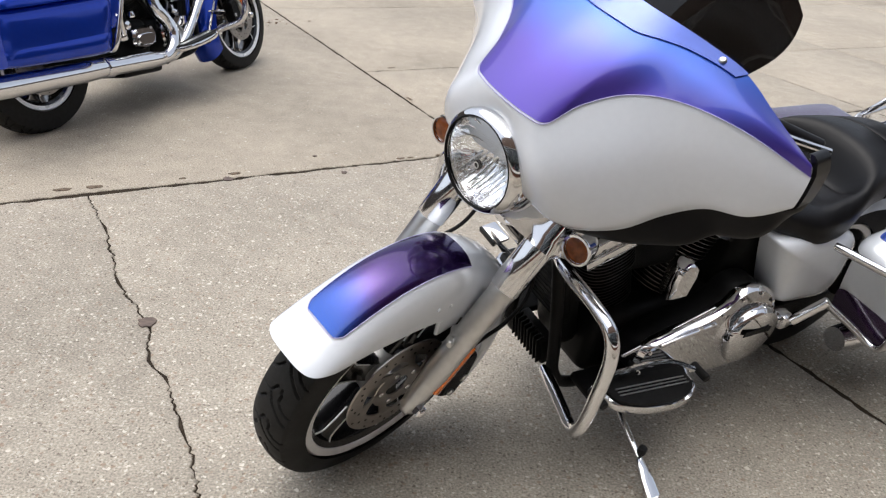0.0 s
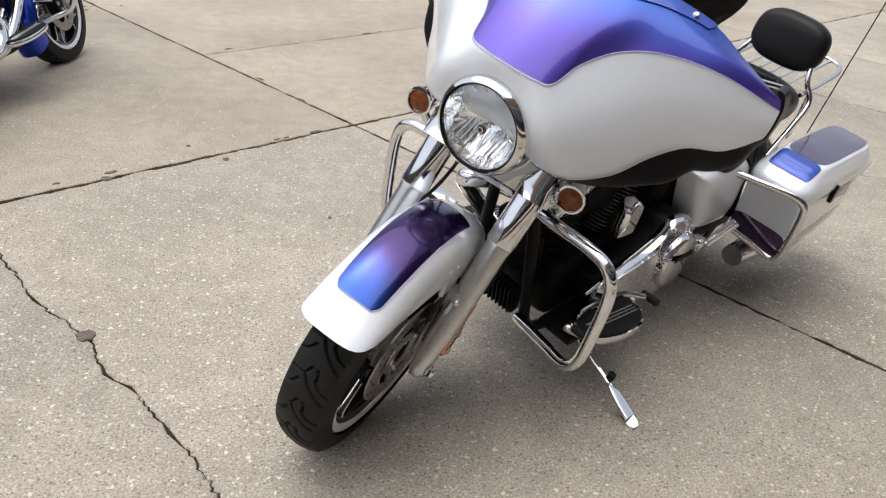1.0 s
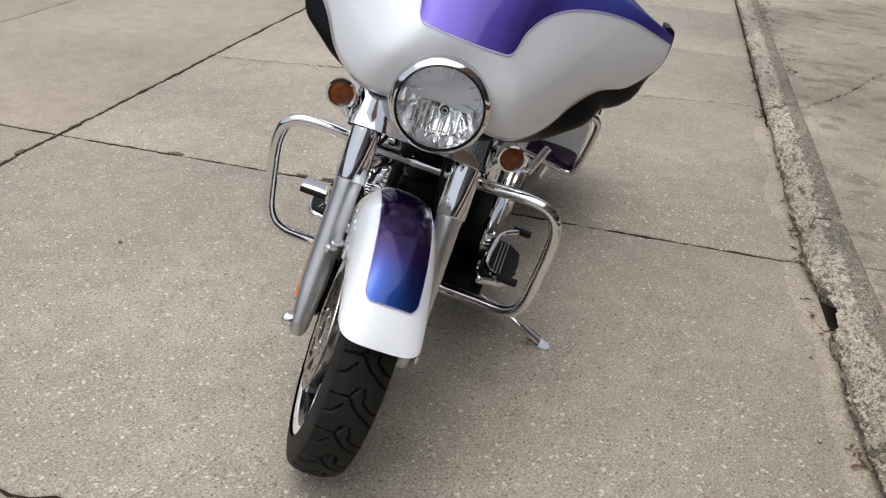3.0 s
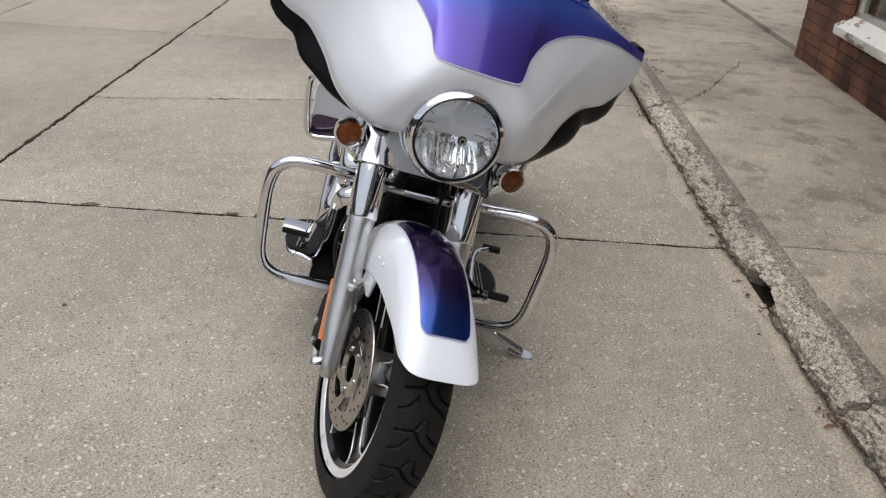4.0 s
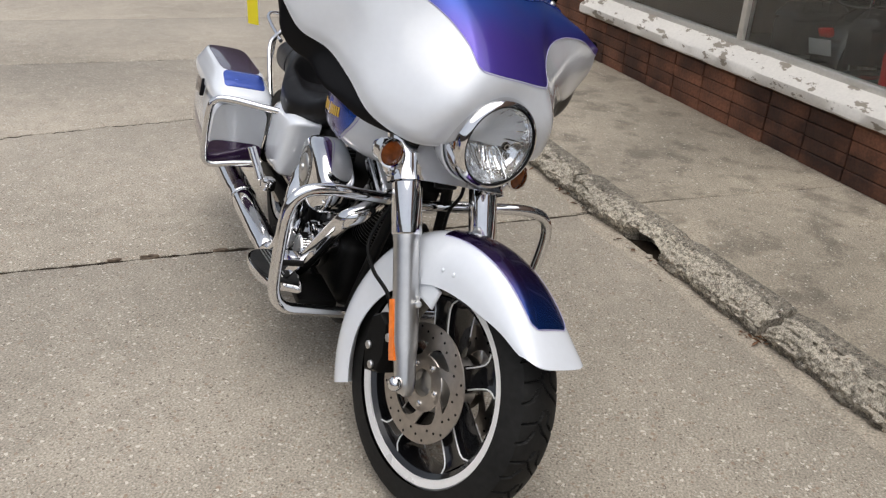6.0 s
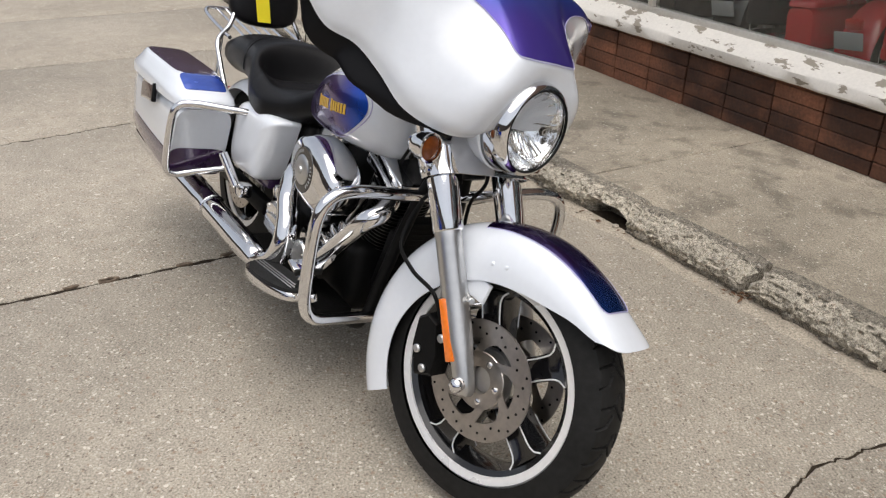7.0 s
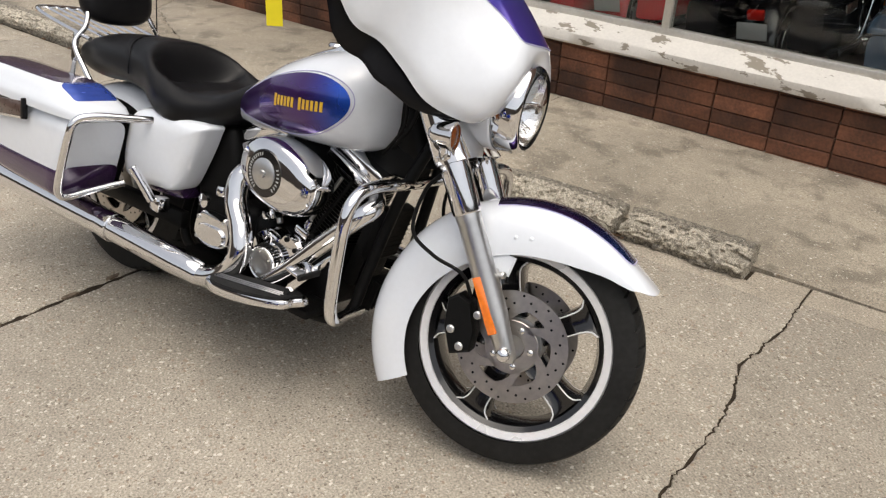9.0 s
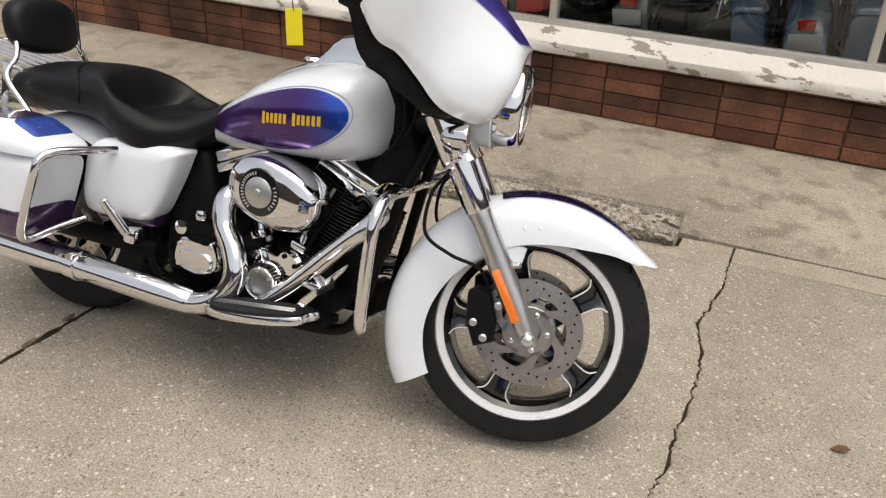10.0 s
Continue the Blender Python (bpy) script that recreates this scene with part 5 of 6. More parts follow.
        bm = loft([bag_ring(x + (0.003 if x > 0 else -0.003), 0.0025, 0.335, 0.445) for x in xs])
        bm.transform(flip)
        bmesh.ops.recalc_face_normals(bm, faces=bm.faces)
        P("lower_band", bm, dark, bag, "dark plum lower band", 45)
        LID = ((1.03, 0.604, 0.0), (1.035, 0.622, 0.0), (1.0, 0.638, 0.0), (0.93, 0.651, -0.004), (0.86, 0.667, -0.010), (0.78, 0.684, -0.020), (0.72, 0.692, -0.026), (0.4, 0.696, -0.026), (0.05, 0.697, -0.026))
        lid = [[Vector((-0.095 + dx + x * f, 0.322 + y * f, z)) for x, y in oval(0, 0, 0.330, 0.112, 44, 5.0)] for f, z, dx in ((0.955, 0.600, 0.0),) + LID]
        bm = loft(lid)
        bm.transform(flip)
        bmesh.ops.recalc_face_normals(bm, faces=bm.faces)
        P("lid", bm, white, bag, "white domed lid with inlaid panel", 45)
        def lid_top(x, y):
            """Height of the lid's skin over a place."""
            table = [(0.05, 0.697, -0.026), (0.4, 0.696, -0.026), (0.72, 0.692, -0.026), (0.78, 0.684, -0.020), (0.86, 0.667, -0.010), (0.93, 0.651, -0.004), (1.0, 0.638, 0.0)]
            for (f0, z0, d0), (f1, z1, d1) in zip(table, table[1:]):
                for k in range(8):
                    t = k / 8
                    f, z, d = f0 + (f1 - f0) * t, z0 + (z1 - z0) * t, d0 + (d1 - d0) * t
                    if (abs((x + 0.095 - d) / 0.330) ** 5 + abs((y - 0.322) / 0.112) ** 5) ** 0.2 <= f:
                        return z
            return 0.638
        for x0, x1, mt_, lb in ((0.100, 0.196, inlay, "violet blue lid inlay"), (-0.345, 0.096, dark, "dark plum lid inlay")):
            def soft(a, b):
                """Rounded rectangle over the panel's unit square."""
                q = max(abs(a), abs(b))
                n5 = (abs(a) ** 6 + abs(b) ** 6) ** (1 / 6)
                k = q / n5 if n5 else 1
                return (x0 + x1) / 2 + a * k * (x1 - x0) / 2, 0.322 + b * k * 0.074
            pts2 = [[soft(-1 + 2 * a / 16, -1 + 2 * b / 12) for b in range(13)] for a in range(17)]
            grid = [[Vector((x, y, lid_top(x, y) + 0.0025)) for x, y in r] for r in pts2]
            bm = shell(grid, 0.003)
            bm.transform(flip)
            bmesh.ops.recalc_face_normals(bm, faces=bm.faces)
            P("lid_inlay", bm, mt_, bag, lb, 60)
        if white is not COBALT:
            bm = block((0.185, 0.008, 0.068), pose(-0.10, 0.433, 0.578, 4, -7, 0), 0.003)
            bm.transform(flip)
            P("latch_plate", bm, CHROME, bag, "chrome latch plate")
            bm = block((0.165, 0.008, 0.050), pose(-0.102, 0.436, 0.577, 4, -7, 0), 0.002)
            bm.transform(flip)
            P("latch_reflector", bm, LATCHBROWN, bag, "dark red-brown reflector panel")
            bm = block((0.020, 0.016, 0.066), pose(-0.012, 0.440, 0.590, 4, -7, 0), 0.004)
            bm.transform(flip)
            P("latch_handle", bm, PLASTIC, bag)
        gd = tube([(0.34, sy * 0.17, 0.622), (0.31, sy * 0.27, 0.625), (0.272, sy * 0.385, 0.628), (0.252, sy * 0.432, 0.612), (0.238, sy * 0.445, 0.565), (0.185, sy * 0.437, 0.43), (0.160, sy * 0.425, 0.365), (0.158, sy * 0.395, 0.345), (0.172, sy * 0.32, 0.362), (0.20, sy * 0.22, 0.385)], 0.0125, 12, 8)
        P("bag_guard", gd, CHROME, None, "chrome saddlebag guard rail")

    # ---- rear fender, rack, backrest
    g = []
    for i in range(31):
        a = radians(15 + 160 * i / 30)
        r = 0.352
        g.append([Vector((r * math.cos(a) - 0.01, 0.115 * s, 0.318 + r * math.sin(a) - 0.03 * abs(s) ** 3 - 0.09 * max(0, abs(s) - 0.8))) for s in [-1 + j / 8 for j in range(17)]])
    P("rear_fender", shell(g, 0.003), white, None, "white rear fender", 60)
    P("tail_light", block((0.04, 0.10, 0.06), pose(-0.37, 0, 0.53, 0, -20, 0), 0.012), REDLENS)
    P("number_plate", block((0.006, 0.18, 0.10), pose(-0.405, 0, 0.44, 0, -12, 0), 0.002), PAPER)
    for sy in (-1, 1):
        bar = P("backrest_upright", tube([(0.02, sy * 0.185, 0.60), (-0.09, sy * 0.185, 0.70), (-0.165, sy * 0.178, 0.775), (-0.165, sy * 0.140, 0.835), (-0.190, sy * 0.115, 0.89)], 0.0095, 10, 7), CHROME, None, "chrome backrest upright")
    pad = []
    for f, k in ((-0.036, 0.80), (-0.030, 0.92), (-0.012, 1.0), (0.014, 1.0), (0.032, 0.93), (0.040, 0.78), (0.043, 0.4)):
        pad.append([Vector((-0.205 + f - 0.20 * (z - 0.92), y, z)) for y, z in oval(0, 0.932, 0.138 * k, 0.090 * k, 40, 2.8)])
    P("backrest_pad", loft(pad), LEATHER, bar, "black padded backrest", 60)
    rack = P("luggage_rack", tube([(-0.12, 0.15, 0.798), (-0.30, 0.155, 0.823), (-0.44, 0.145, 0.845), (-0.50, 0.09, 0.852), (-0.50, -0.09, 0.852), (-0.44, -0.145, 0.845), (-0.30, -0.155, 0.823), (-0.12, -0.15, 0.798)], 0.008, 10, 6), CHROME, None, "chrome luggage rack")
    for k in range(5):
        y = -0.085 + 0.0425 * k
        P("rack_slat", tube([(-0.12, y, 0.800), (-0.30, y, 0.825), (-0.498, y, 0.852)], 0.0055, 8, 4), CHROME, rack)
    for sy in (-1, 1):
        P("rack_stay", block((0.03, 0.006, 0.20), pose(-0.20, sy * 0.158, 0.71, 0, 8, 0), 0.002), CHROME, rack)
    P("antenna", tube([(-0.22, 0.21, 0.66), (-0.26, 0.21, 0.95), (-0.32, 0.21, 1.40)], 0.0022, 6, 4), BLACK, None, "thin black whip antenna")

    # ---- engine
    crank = Vector((0.862, 0, 0.345))
    case = P("crankcase", block((0.34, 0.24, 0.22), pose(0.86, 0, 0.315, 0, 0, 0), 0.04, 3), BLACK, None, "black engine case")
    P("oil_tank", block((0.20, 0.22, 0.24), pose(0.50, 0, 0.52, 0, -14, 0), 0.03, 3), BLACK, None, "black oil tank behind the engine")
    P("gearbox", block((0.30, 0.25, 0.20), pose(0.58, 0, 0.33), 0.04, 3), BLACK, None, "black gearbox case")
    for sgn in (1, -1):
        d = Vector((sgn * math.sin(radians(22.5)), 0, math.cos(radians(22.5))))
        root = crank + Vector((sgn * 0.042, 0, -0.028))
        prof = []
        for k in range(18):
            h = 0.115 + 0.0122 * k
            big = 0.078 + (0.008 if k > 10 else 0)
            prof += [(0.062, h), (big, h + 0.0015), (big, h + 0.0050), (0.062, h + 0.0065)]
        rings = [[Vector((x, y, h)) for x, y in oval(0, 0, r, r * 1.02, 36, 2.6)] for r, h in prof]
        bm = loft(rings)
        bm.transform(aim(root, root + d))
        P("cylinder", bm, BLACK, case, "black finned cylinder", 30)
        fins = []
        for k in range(18):
            h = 0.115 + 0.0122 * k
            big = 0.0792 + (0.008 if k > 10 else 0)
            f2 = loft([[Vector((x, y, hh)) for x, y in oval(0, 0, rr, rr * 1.02, 36, 2.6)] for rr, hh in ((big - 0.004, h + 0.0022), (big, h + 0.0026), (big, h + 0.0040), (big - 0.004, h + 0.0044), (big - 0.004, h + 0.0022))], cap=False)
            fins.append(f2)
        bm = joined(*fins)
        bm.transform(aim(root, root + d))
        tagged(P("fin_edges", bm, FINEDGE, case, "bright machined fin edges"), kind="stuff")
        for k, (sx, sy_, sz, hh, bb_) in enumerate(((0.182, 0.198, 0.030, 0.346, 0.004), (0.174, 0.192, 0.040, 0.382, 0.007))):
            P("rocker_cover", block((sx, sy_, sz), aim(root, root + d) @ Matrix.Translation((0, 0, hh)), bb_, 3), CHROME, case, "chrome rocker cover")
        for bx in (-0.058, 0.0, 0.058):
            for by in (-0.084, 0.084):
                P("rocker_bolt", lathe([(0, 0), (0.0095, 0), (0.0095, 0.022), (0.006, 0.024), (0.006, 0.018), (0, 0.018)], 10, aim(root, root + d) @ Matrix.Translation((bx, by * 1.15, 0.362))), BLACK, case)
        # slim pushrod tubes on the right
        for e in (-0.020, 0.020):
            a = crank + Vector((sgn * 0.060 + e * 0.8, -0.118, 0.075))
            b = root + d * 0.32 + Vector((e, -0.088, 0))
            P("pushrod_tube", joined(rod(a, b, 0.0062), rod(a, a.lerp(b, 0.16), 0.010), rod(a.lerp(b, 0.52), a.lerp(b, 0.58), 0.0085)), SATIN if e * sgn < 0 else BLACK, case, "slim pushrod tube")
    P("intake_manifold", block((0.22, 0.13, 0.17), pose(0.865, 0.0, 0.60), 0.03, 3), BLACK, case, "black intake between the cylinders")
    P("head_bracket", block((0.09, 0.10, 0.07), pose(1.075, 0.0, 0.705, 0, 20, 0), 0.015), BLACK)
    P("wiring_cover", block((0.06, 0.13, 0.22), pose(1.085, 0.0, 0.40, 0, 16, 0), 0.02), BLACK, None, "black cover behind the downtubes")
    # air cleaner
    ac = Vector((0.874, -0.135, 0.592))
    am = Matrix.Translation(ac) @ Matrix.Rotation(radians(90), 4, "X") @ Matrix.Rotation(radians(-12), 4, "Z")
    rings = []
    for k, h in ((0.95, 0.0), (1.0, 0.012), (1.0, 0.058), (0.985, 0.074), (0.94, 0.088), (0.86, 0.098), (0.6, 0.105), (0.2, 0.107)):
        rings.append([Vector((x, y, h)) for x, y in oval(0.004, 0, 0.152 * k, 0.098 * k, 48, 2.25)])
    bm = loft(rings)
    bm.transform(am)
    acl = P("air_cleaner", bm, CHROME, None, "chrome oval air cleaner cover", 50)
    em = am @ Matrix.Translation((-0.022, 0, 0.1045))
    P("black_ring", lathe([(0.042, -0.002), (0.067, -0.006), (0.069, -0.001), (0.066, 0.003), (0.044, 0.004), (0.042, -0.002)], 44, em), GLOSSBLACK, acl, "black ring with worn marking")
    P("centre_cap", lathe([(0, 0), (0.044, -0.002), (0.044, 0.006), (0.040, 0.009), (0.012, 0.010), (0.010, 0.016), (0, 0.018)], 40, em), SATIN, acl, "polished centre cap")
    marks = []
    for k in range(22):
        a = radians(25 + 130 * k / 14) if k < 15 else radians(235 + 70 * (k - 15) / 6)
        marks.append(block((0.0045, 0.009, 0.002), em @ Matrix.Rotation(a, 4, "Z") @ Matrix.Translation((0, 0.055, 0.0032)), 0))
    tagged(P("ring_marks", joined(*marks), PAPER, acl), kind="stuff")
    # cam cover and timer cover, lifter blocks
    cam_poly = [(-0.086, -0.014), (-0.080, 0.052), (-0.033, 0.085), (0.030, 0.074), (0.053, 0.094), (0.105, 0.074), (0.094, 0.028), (0.044, 0.016), (0.026, -0.030), (-0.030, -0.076), (-0.076, -0.060)]
    cam_poly = [tuple(curve_at([Vector(cam_poly[-1])] + [Vector(q) for q in cam_poly] + [Vector(cam_poly[0]), Vector(cam_poly[1])], 1 + i / 4)) for i in range(44)]
    P("cam_cover", prism(cam_poly, 0.070, Matrix.Translation((0.857, -0.112, 0.331)) @ Matrix.Rotation(radians(90), 4, "X"), 0.010), CHROME, case, "chrome cam cover")
    for dx, dz in ((0.055, 0.078), (0.090, 0.055), (-0.062, 0.052), (-0.068, -0.046)):
        P("cover_bolt", lathe([(0, 0), (0.0075, 0), (0.0075, 0.006), (0.004, 0.006), (0.004, 0.003), (0, 0.003)], 10, Matrix.Translation((0.857 + dx, -0.180, 0.331 + dz)) @ Matrix.Rotation(radians(90), 4, "X")), BLACK, case)
    TC = Vector((0.853, -0.168, 0.322))
    P("timer_cover", lathe([(0, 0), (0.060, 0), (0.060, 0.014), (0.055, 0.022), (0.052, 0.046), (0.049, 0.050), (0.046, 0.048), (0, 0.047)], 40, Matrix.Translation(TC) @ Matrix.Rotation(radians(90), 4, "X")), CHROME, case, "round chrome timer cover")
    P("timer_disc", lathe([(0, 0), (0.044, 0), (0.044, 0.003), (0.030, 0.004), (0.027, 0.002), (0, 0.002)], 32, Matrix.Translation(TC + Vector((0, -0.046, 0))) @ Matrix.Rotation(radians(90), 4, "X")), SATIN, case, "satin timer disc")
    for k in range(5):
        a = k * math.tau / 5 + 0.5
        P("timer_screw", lathe([(0, 0), (0.0042, 0), (0.0042, 0.003), (0, 0.0035)], 8, Matrix.Translation(TC + Vector((0.037 * math.cos(a), -0.049, 0.037 * math.sin(a)))) @ Matrix.Rotation(radians(90), 4, "X")), CHROME, case)
    for k in range(14):                              # the timer cover's knurled flank
        a = radians(20 + 10 * k)
        P("timer_rib", rod(TC + Vector((0.0555 * math.cos(a), -0.022, 0.0555 * math.sin(a))), TC + Vector((0.053 * math.cos(a), -0.045, 0.053 * math.sin(a))), 0.0028, None, 6), BLACK, case)
    for x, z, turn in ((0.937, 0.436, 18), (0.800, 0.446, -18)):
        P("lifter_block", block((0.052, 0.045, 0.026), pose(x, -0.135, z, 0, turn, 0), 0.007), CHROME, case)
        P("lifter_neck", rod((x, -0.135, z), (x + 0.008 * (1 if turn > 0 else -1), -0.128, z + 0.035), 0.011), CHROME, case)
    # gearbox end cover
    gear_poly = [(-0.078, -0.032), (-0.072, 0.034), (-0.040, 0.052), (0.046, 0.048), (0.060, 0.058), (0.076, 0.044), (0.090, 0.000), (0.072, -0.040), (0.0, -0.058)]
    gear_poly = [tuple(curve_at([Vector(gear_poly[-1])] + [Vector(q) for q in gear_poly] + [Vector(gear_poly[0]), Vector(gear_poly[1])], 1 + i / 4)) for i in range(36)]
    gm = Matrix.Translation((0.608, -0.142, 0.342)) @ Matrix.Rotation(radians(90), 4, "X")
    gc = P("gearbox_cover", prism(gear_poly, 0.058, gm, 0.012), CHROME, None, "chrome gearbox side cover")
    P("cover_panel", prism(oval(0.006, -0.010, 0.062, 0.030, 28, 3.2), 0.012, gm @ Matrix.Translation((0, 0, 0.055)), 0.005), CHROME, gc, "raised chrome panel")
    for dx, dz in ((-0.055, 0.034), (0.058, 0.042), (-0.058, -0.030), (0.062, -0.030)):
        P("cover_bolt", lathe([(0, 0), (0.0065, 0), (0.0065, 0.006), (0.0035, 0.006), (0.0035, 0.003), (0, 0.003)], 10, gm @ Matrix.Translation((dx, dz, 0.056))), SATIN, gc)
    P("oil_cap", lathe([(0, 0), (0.018, 0), (0.022, 0.012), (0.016, 0.03), (0, 0.034)], 16, pose(0.594, -0.15, 0.448)), CHROME)
    P("breather_cap", lathe([(0, 0), (0.022, 0), (0.022, 0.012), (0, 0.016)], 18, Matrix.Translation((0.532, -0.16, 0.415)) @ Matrix.Rotation(radians(90), 4, "X")), CHROME)

    # left side: primary cover, derby, horn
    prim = [(0.960, 0.330), (0.940, 0.388), (0.86, 0.415), (0.74, 0.440), (0.675, 0.478), (0.635, 0.518), (0.565, 0.522), (0.478, 0.470), (0.432, 0.385), (0.434, 0.285), (0.485, 0.222), (0.58, 0.208), (0.75, 0.228), (0.88, 0.248), (0.945, 0.282)]
    prim = [tuple(curve_at([Vector(prim[-1])] + [Vector(q) for q in prim] + [Vector(prim[0]), Vector(prim[1])], 1 + i / 3)) for i in range(45)]
    pm = Matrix(((1, 0, 0, 0), (0, 0, 1, 0.12), (0, 1, 0, 0), (0, 0, 0, 1)))
    P("inner_primary", prism([(0.70 + (x - 0.70) * 0.97, 0.35 + (z - 0.35) * 0.96) for x, z in prim], 0.07, pm, 0.004), BLACK, None, "black inner primary case")
    bm = prism(prim, 0.038, Matrix.Translation((0, 0.066, 0)) @ pm, 0.014)
    bmesh.ops.recalc_face_normals(bm, faces=bm.faces)
    pc = P("primary_cover", bm, CHROME, None, "long chrome primary drive cover", 30)
    DC = Vector((0.536, 0.222, 0.350))
    P("derby_cover", lathe([(0, 0), (0.100, 0), (0.100, 0.016), (0.092, 0.028), (0.05, 0.036), (0, 0.037)], 48, Matrix.Translation(DC) @ pose(0, 0, 0, -90, 0, 0)), CHROME, pc, "round chrome derby cover")
    P("derby_band", prism([(-0.055, -0.008), (0.055, -0.008), (0.055, 0.010), (-0.055, 0.010)], 0.003, Matrix.Translation(DC + Vector((0.010, 0.037, 0.035))) @ pose(0, 0, 0, -90, 0, 0), 0.001), BLACK, pc)
    for k in range(5):
        a = k * math.tau / 5 + 0.3
        P("derby_screw", lathe([(0, 0), (0.006, 0), (0.006, 0.004), (0, 0.005)], 8, Matrix.Translation(DC + Vector((0.080 * math.cos(a), 0.025, 0.074 * math.sin(a)))) @ pose(0, 0, 0, -90, 0, 0)), CHROME, pc)
    P("primary_rib", block((0.20, 0.012, 0.014), pose(0.80, 0.226, 0.408, 0, 8, 0), 0.005), CHROME, pc)
    for bx, bz in ((0.925, 0.372), (0.85, 0.400), (0.76, 0.420), (0.69, 0.452), (0.635, 0.494), (0.565, 0.502), (0.495, 0.462), (0.935, 0.300), (0.84, 0.256), (0.70, 0.238)):
        P("primary_bolt", lathe([(0, 0), (0.007, 0), (0.007, 0.010), (0.004, 0.012), (0, 0.012)], 8, pose(bx, 0.220, bz, -90, 0, 0)), CHROME, pc)
    horn = [(-0.030, -0.055), (0.030, -0.055), (0.036, 0.02), (0.030, 0.050), (0.012, 0.066), (-0.012, 0.066), (-0.030, 0.050), (-0.036, 0.02)]
    bm = prism(horn, 0.055, Matrix(((1, 0, 0, 0.848), (0, 0, 1, 0.125), (0, 1, 0, 0.558), (0, 0, 0, 1))), 0.012)
    bmesh.ops.recalc_face_normals(bm, faces=bm.faces)
    P("horn_cover", bm, CHROME, None, "chrome horn cover")
    P("shift_rod", rod((0.70, 0.20, 0.46), (1.00, 0.20, 0.36), 0.006), CHROME)

    # ---- exhaust on the right
    ex = P("exhaust_pipe", tube([(1.06, -0.05, 0.575), (1.135, -0.10, 0.605), (1.195, -0.165, 0.590), (1.180, -0.200, 0.560), (1.085, -0.207, 0.466), (0.97, -0.212, 0.348), (0.87, -0.212, 0.262), (0.80, -0.207, 0.218), (0.72, -0.205, 0.202)], 0.027, 16, 7), CHROME, None, "chrome front exhaust pipe and heat shield")
    P("rear_exhaust_pipe", tube([(0.790, -0.08, 0.570), (0.758, -0.14, 0.580), (0.716, -0.192, 0.545), (0.722, -0.212, 0.475), (0.764, -0.225, 0.410), (0.786, -0.238, 0.345), (0.762, -0.246, 0.278), (0.70, -0.25, 0.234), (0.62, -0.252, 0.221), (0.45, -0.265, 0.232)], 0.035, 16, 8), CHROME, ex, "chrome curved exhaust pipe")
    P("exhaust_shield", lathe([(0.0, 0.0), (0.034, 0.0), (0.037, 0.004), (0.040, 0.05), (0.044, 0.11), (0.043, 0.415), (0.0, 0.415)], 26, aim((0.65, -0.2515, 0.2215), (0.235, -0.275, 0.250))), CHROME, ex, "chrome exhaust heat shield")
    P("muffler_clamp", rod((0.245, -0.274, 0.249), (0.195, -0.277, 0.254), 0.050, 0.048, 22), CHROME, ex)
    P("muffler", lathe([(0, 0), (0.040, 0), (0.047, 0.04), (0.051, 0.15), (0.052, 0.60), (0.048, 0.70), (0.044, 0.74), (0.036, 0.74), (0.034, 0.70), (0, 0.70)], 26, aim((0.20, -0.277, 0.253), (-0.55, -0.315, 0.295))), CHROME, ex, "long chrome muffler")
    P("left_muffler", lathe([(0, 0), (0.040, 0), (0.051, 0.15), (0.052, 0.60), (0.044, 0.74), (0.036, 0.74), (0.034, 0.70), (0, 0.70)], 26, aim((0.12, 0.277, 0.253), (-0.55, 0.315, 0.285))), CHROME, ex, "long chrome muffler")
    P("collector", block((0.30, 0.20, 0.06), pose(0.55, -0.1, 0.185, 0, 3, 0), 0.02), BLACK)

    # ---- frame, swingarm, guard, boards
    for sy in (-1, 1):
        P("frame_tube", tube([(1.27, sy * 0.03, 0.80), (1.212, sy * 0.072, 0.62), (1.152, sy * 0.10, 0.36), (1.125, sy * 0.11, 0.25), (1.05, sy * 0.115, 0.195), (0.80, sy * 0.12, 0.185), (0.45, sy * 0.10, 0.20), (0.36, sy * 0.09, 0.28), (0.40, sy * 0.08, 0.45), (0.50, sy * 0.07, 0.62)], 0.017, 10, 6), BLACK, None, "black frame tube")
        P("swingarm", block((0.46, 0.04, 0.06), pose(0.20, sy * 0.145, 0.315), 0.012), BLACK)
        P("shock", rod((0.06, sy * 0.17, 0.36), (0.16, sy * 0.17, 0.60), 0.026), BLACK)
    P("backbone", rod((1.26, 0, 0.83), (0.52, 0, 0.66), 0.032), BLACK)
    reg = P("regulator", block((0.040, 0.13, 0.10), pose(1.125, 0, 0.285, 0, 16, 0), 0.008), BLACK, None, "black finned regulator")
    cooler = P("oil_cooler", block((0.04, 0.135, 0.17), pose(1.132, 0, 0.475, 0, 16, 0), 0.008), BLACK, None, "black finned oil cooler ahead of the engine")
    for k in range(10 if detail else 0):
        P("fin", block((0.022, 0.130, 0.0045), pose(1.143 + 0.0047 * (k - 4.5), 0, 0.475 + 0.0165 * (k - 4.5), 0, 16, 0), 0.001, 1), BLACK, cooler)
    for k in range(9 if detail else 0):
        P("fin", block((0.026, 0.0045, 0.095), pose(1.152, -0.060 + 0.015 * k, 0.294, 0, 16, 0), 0.001, 1), BLACK, reg)
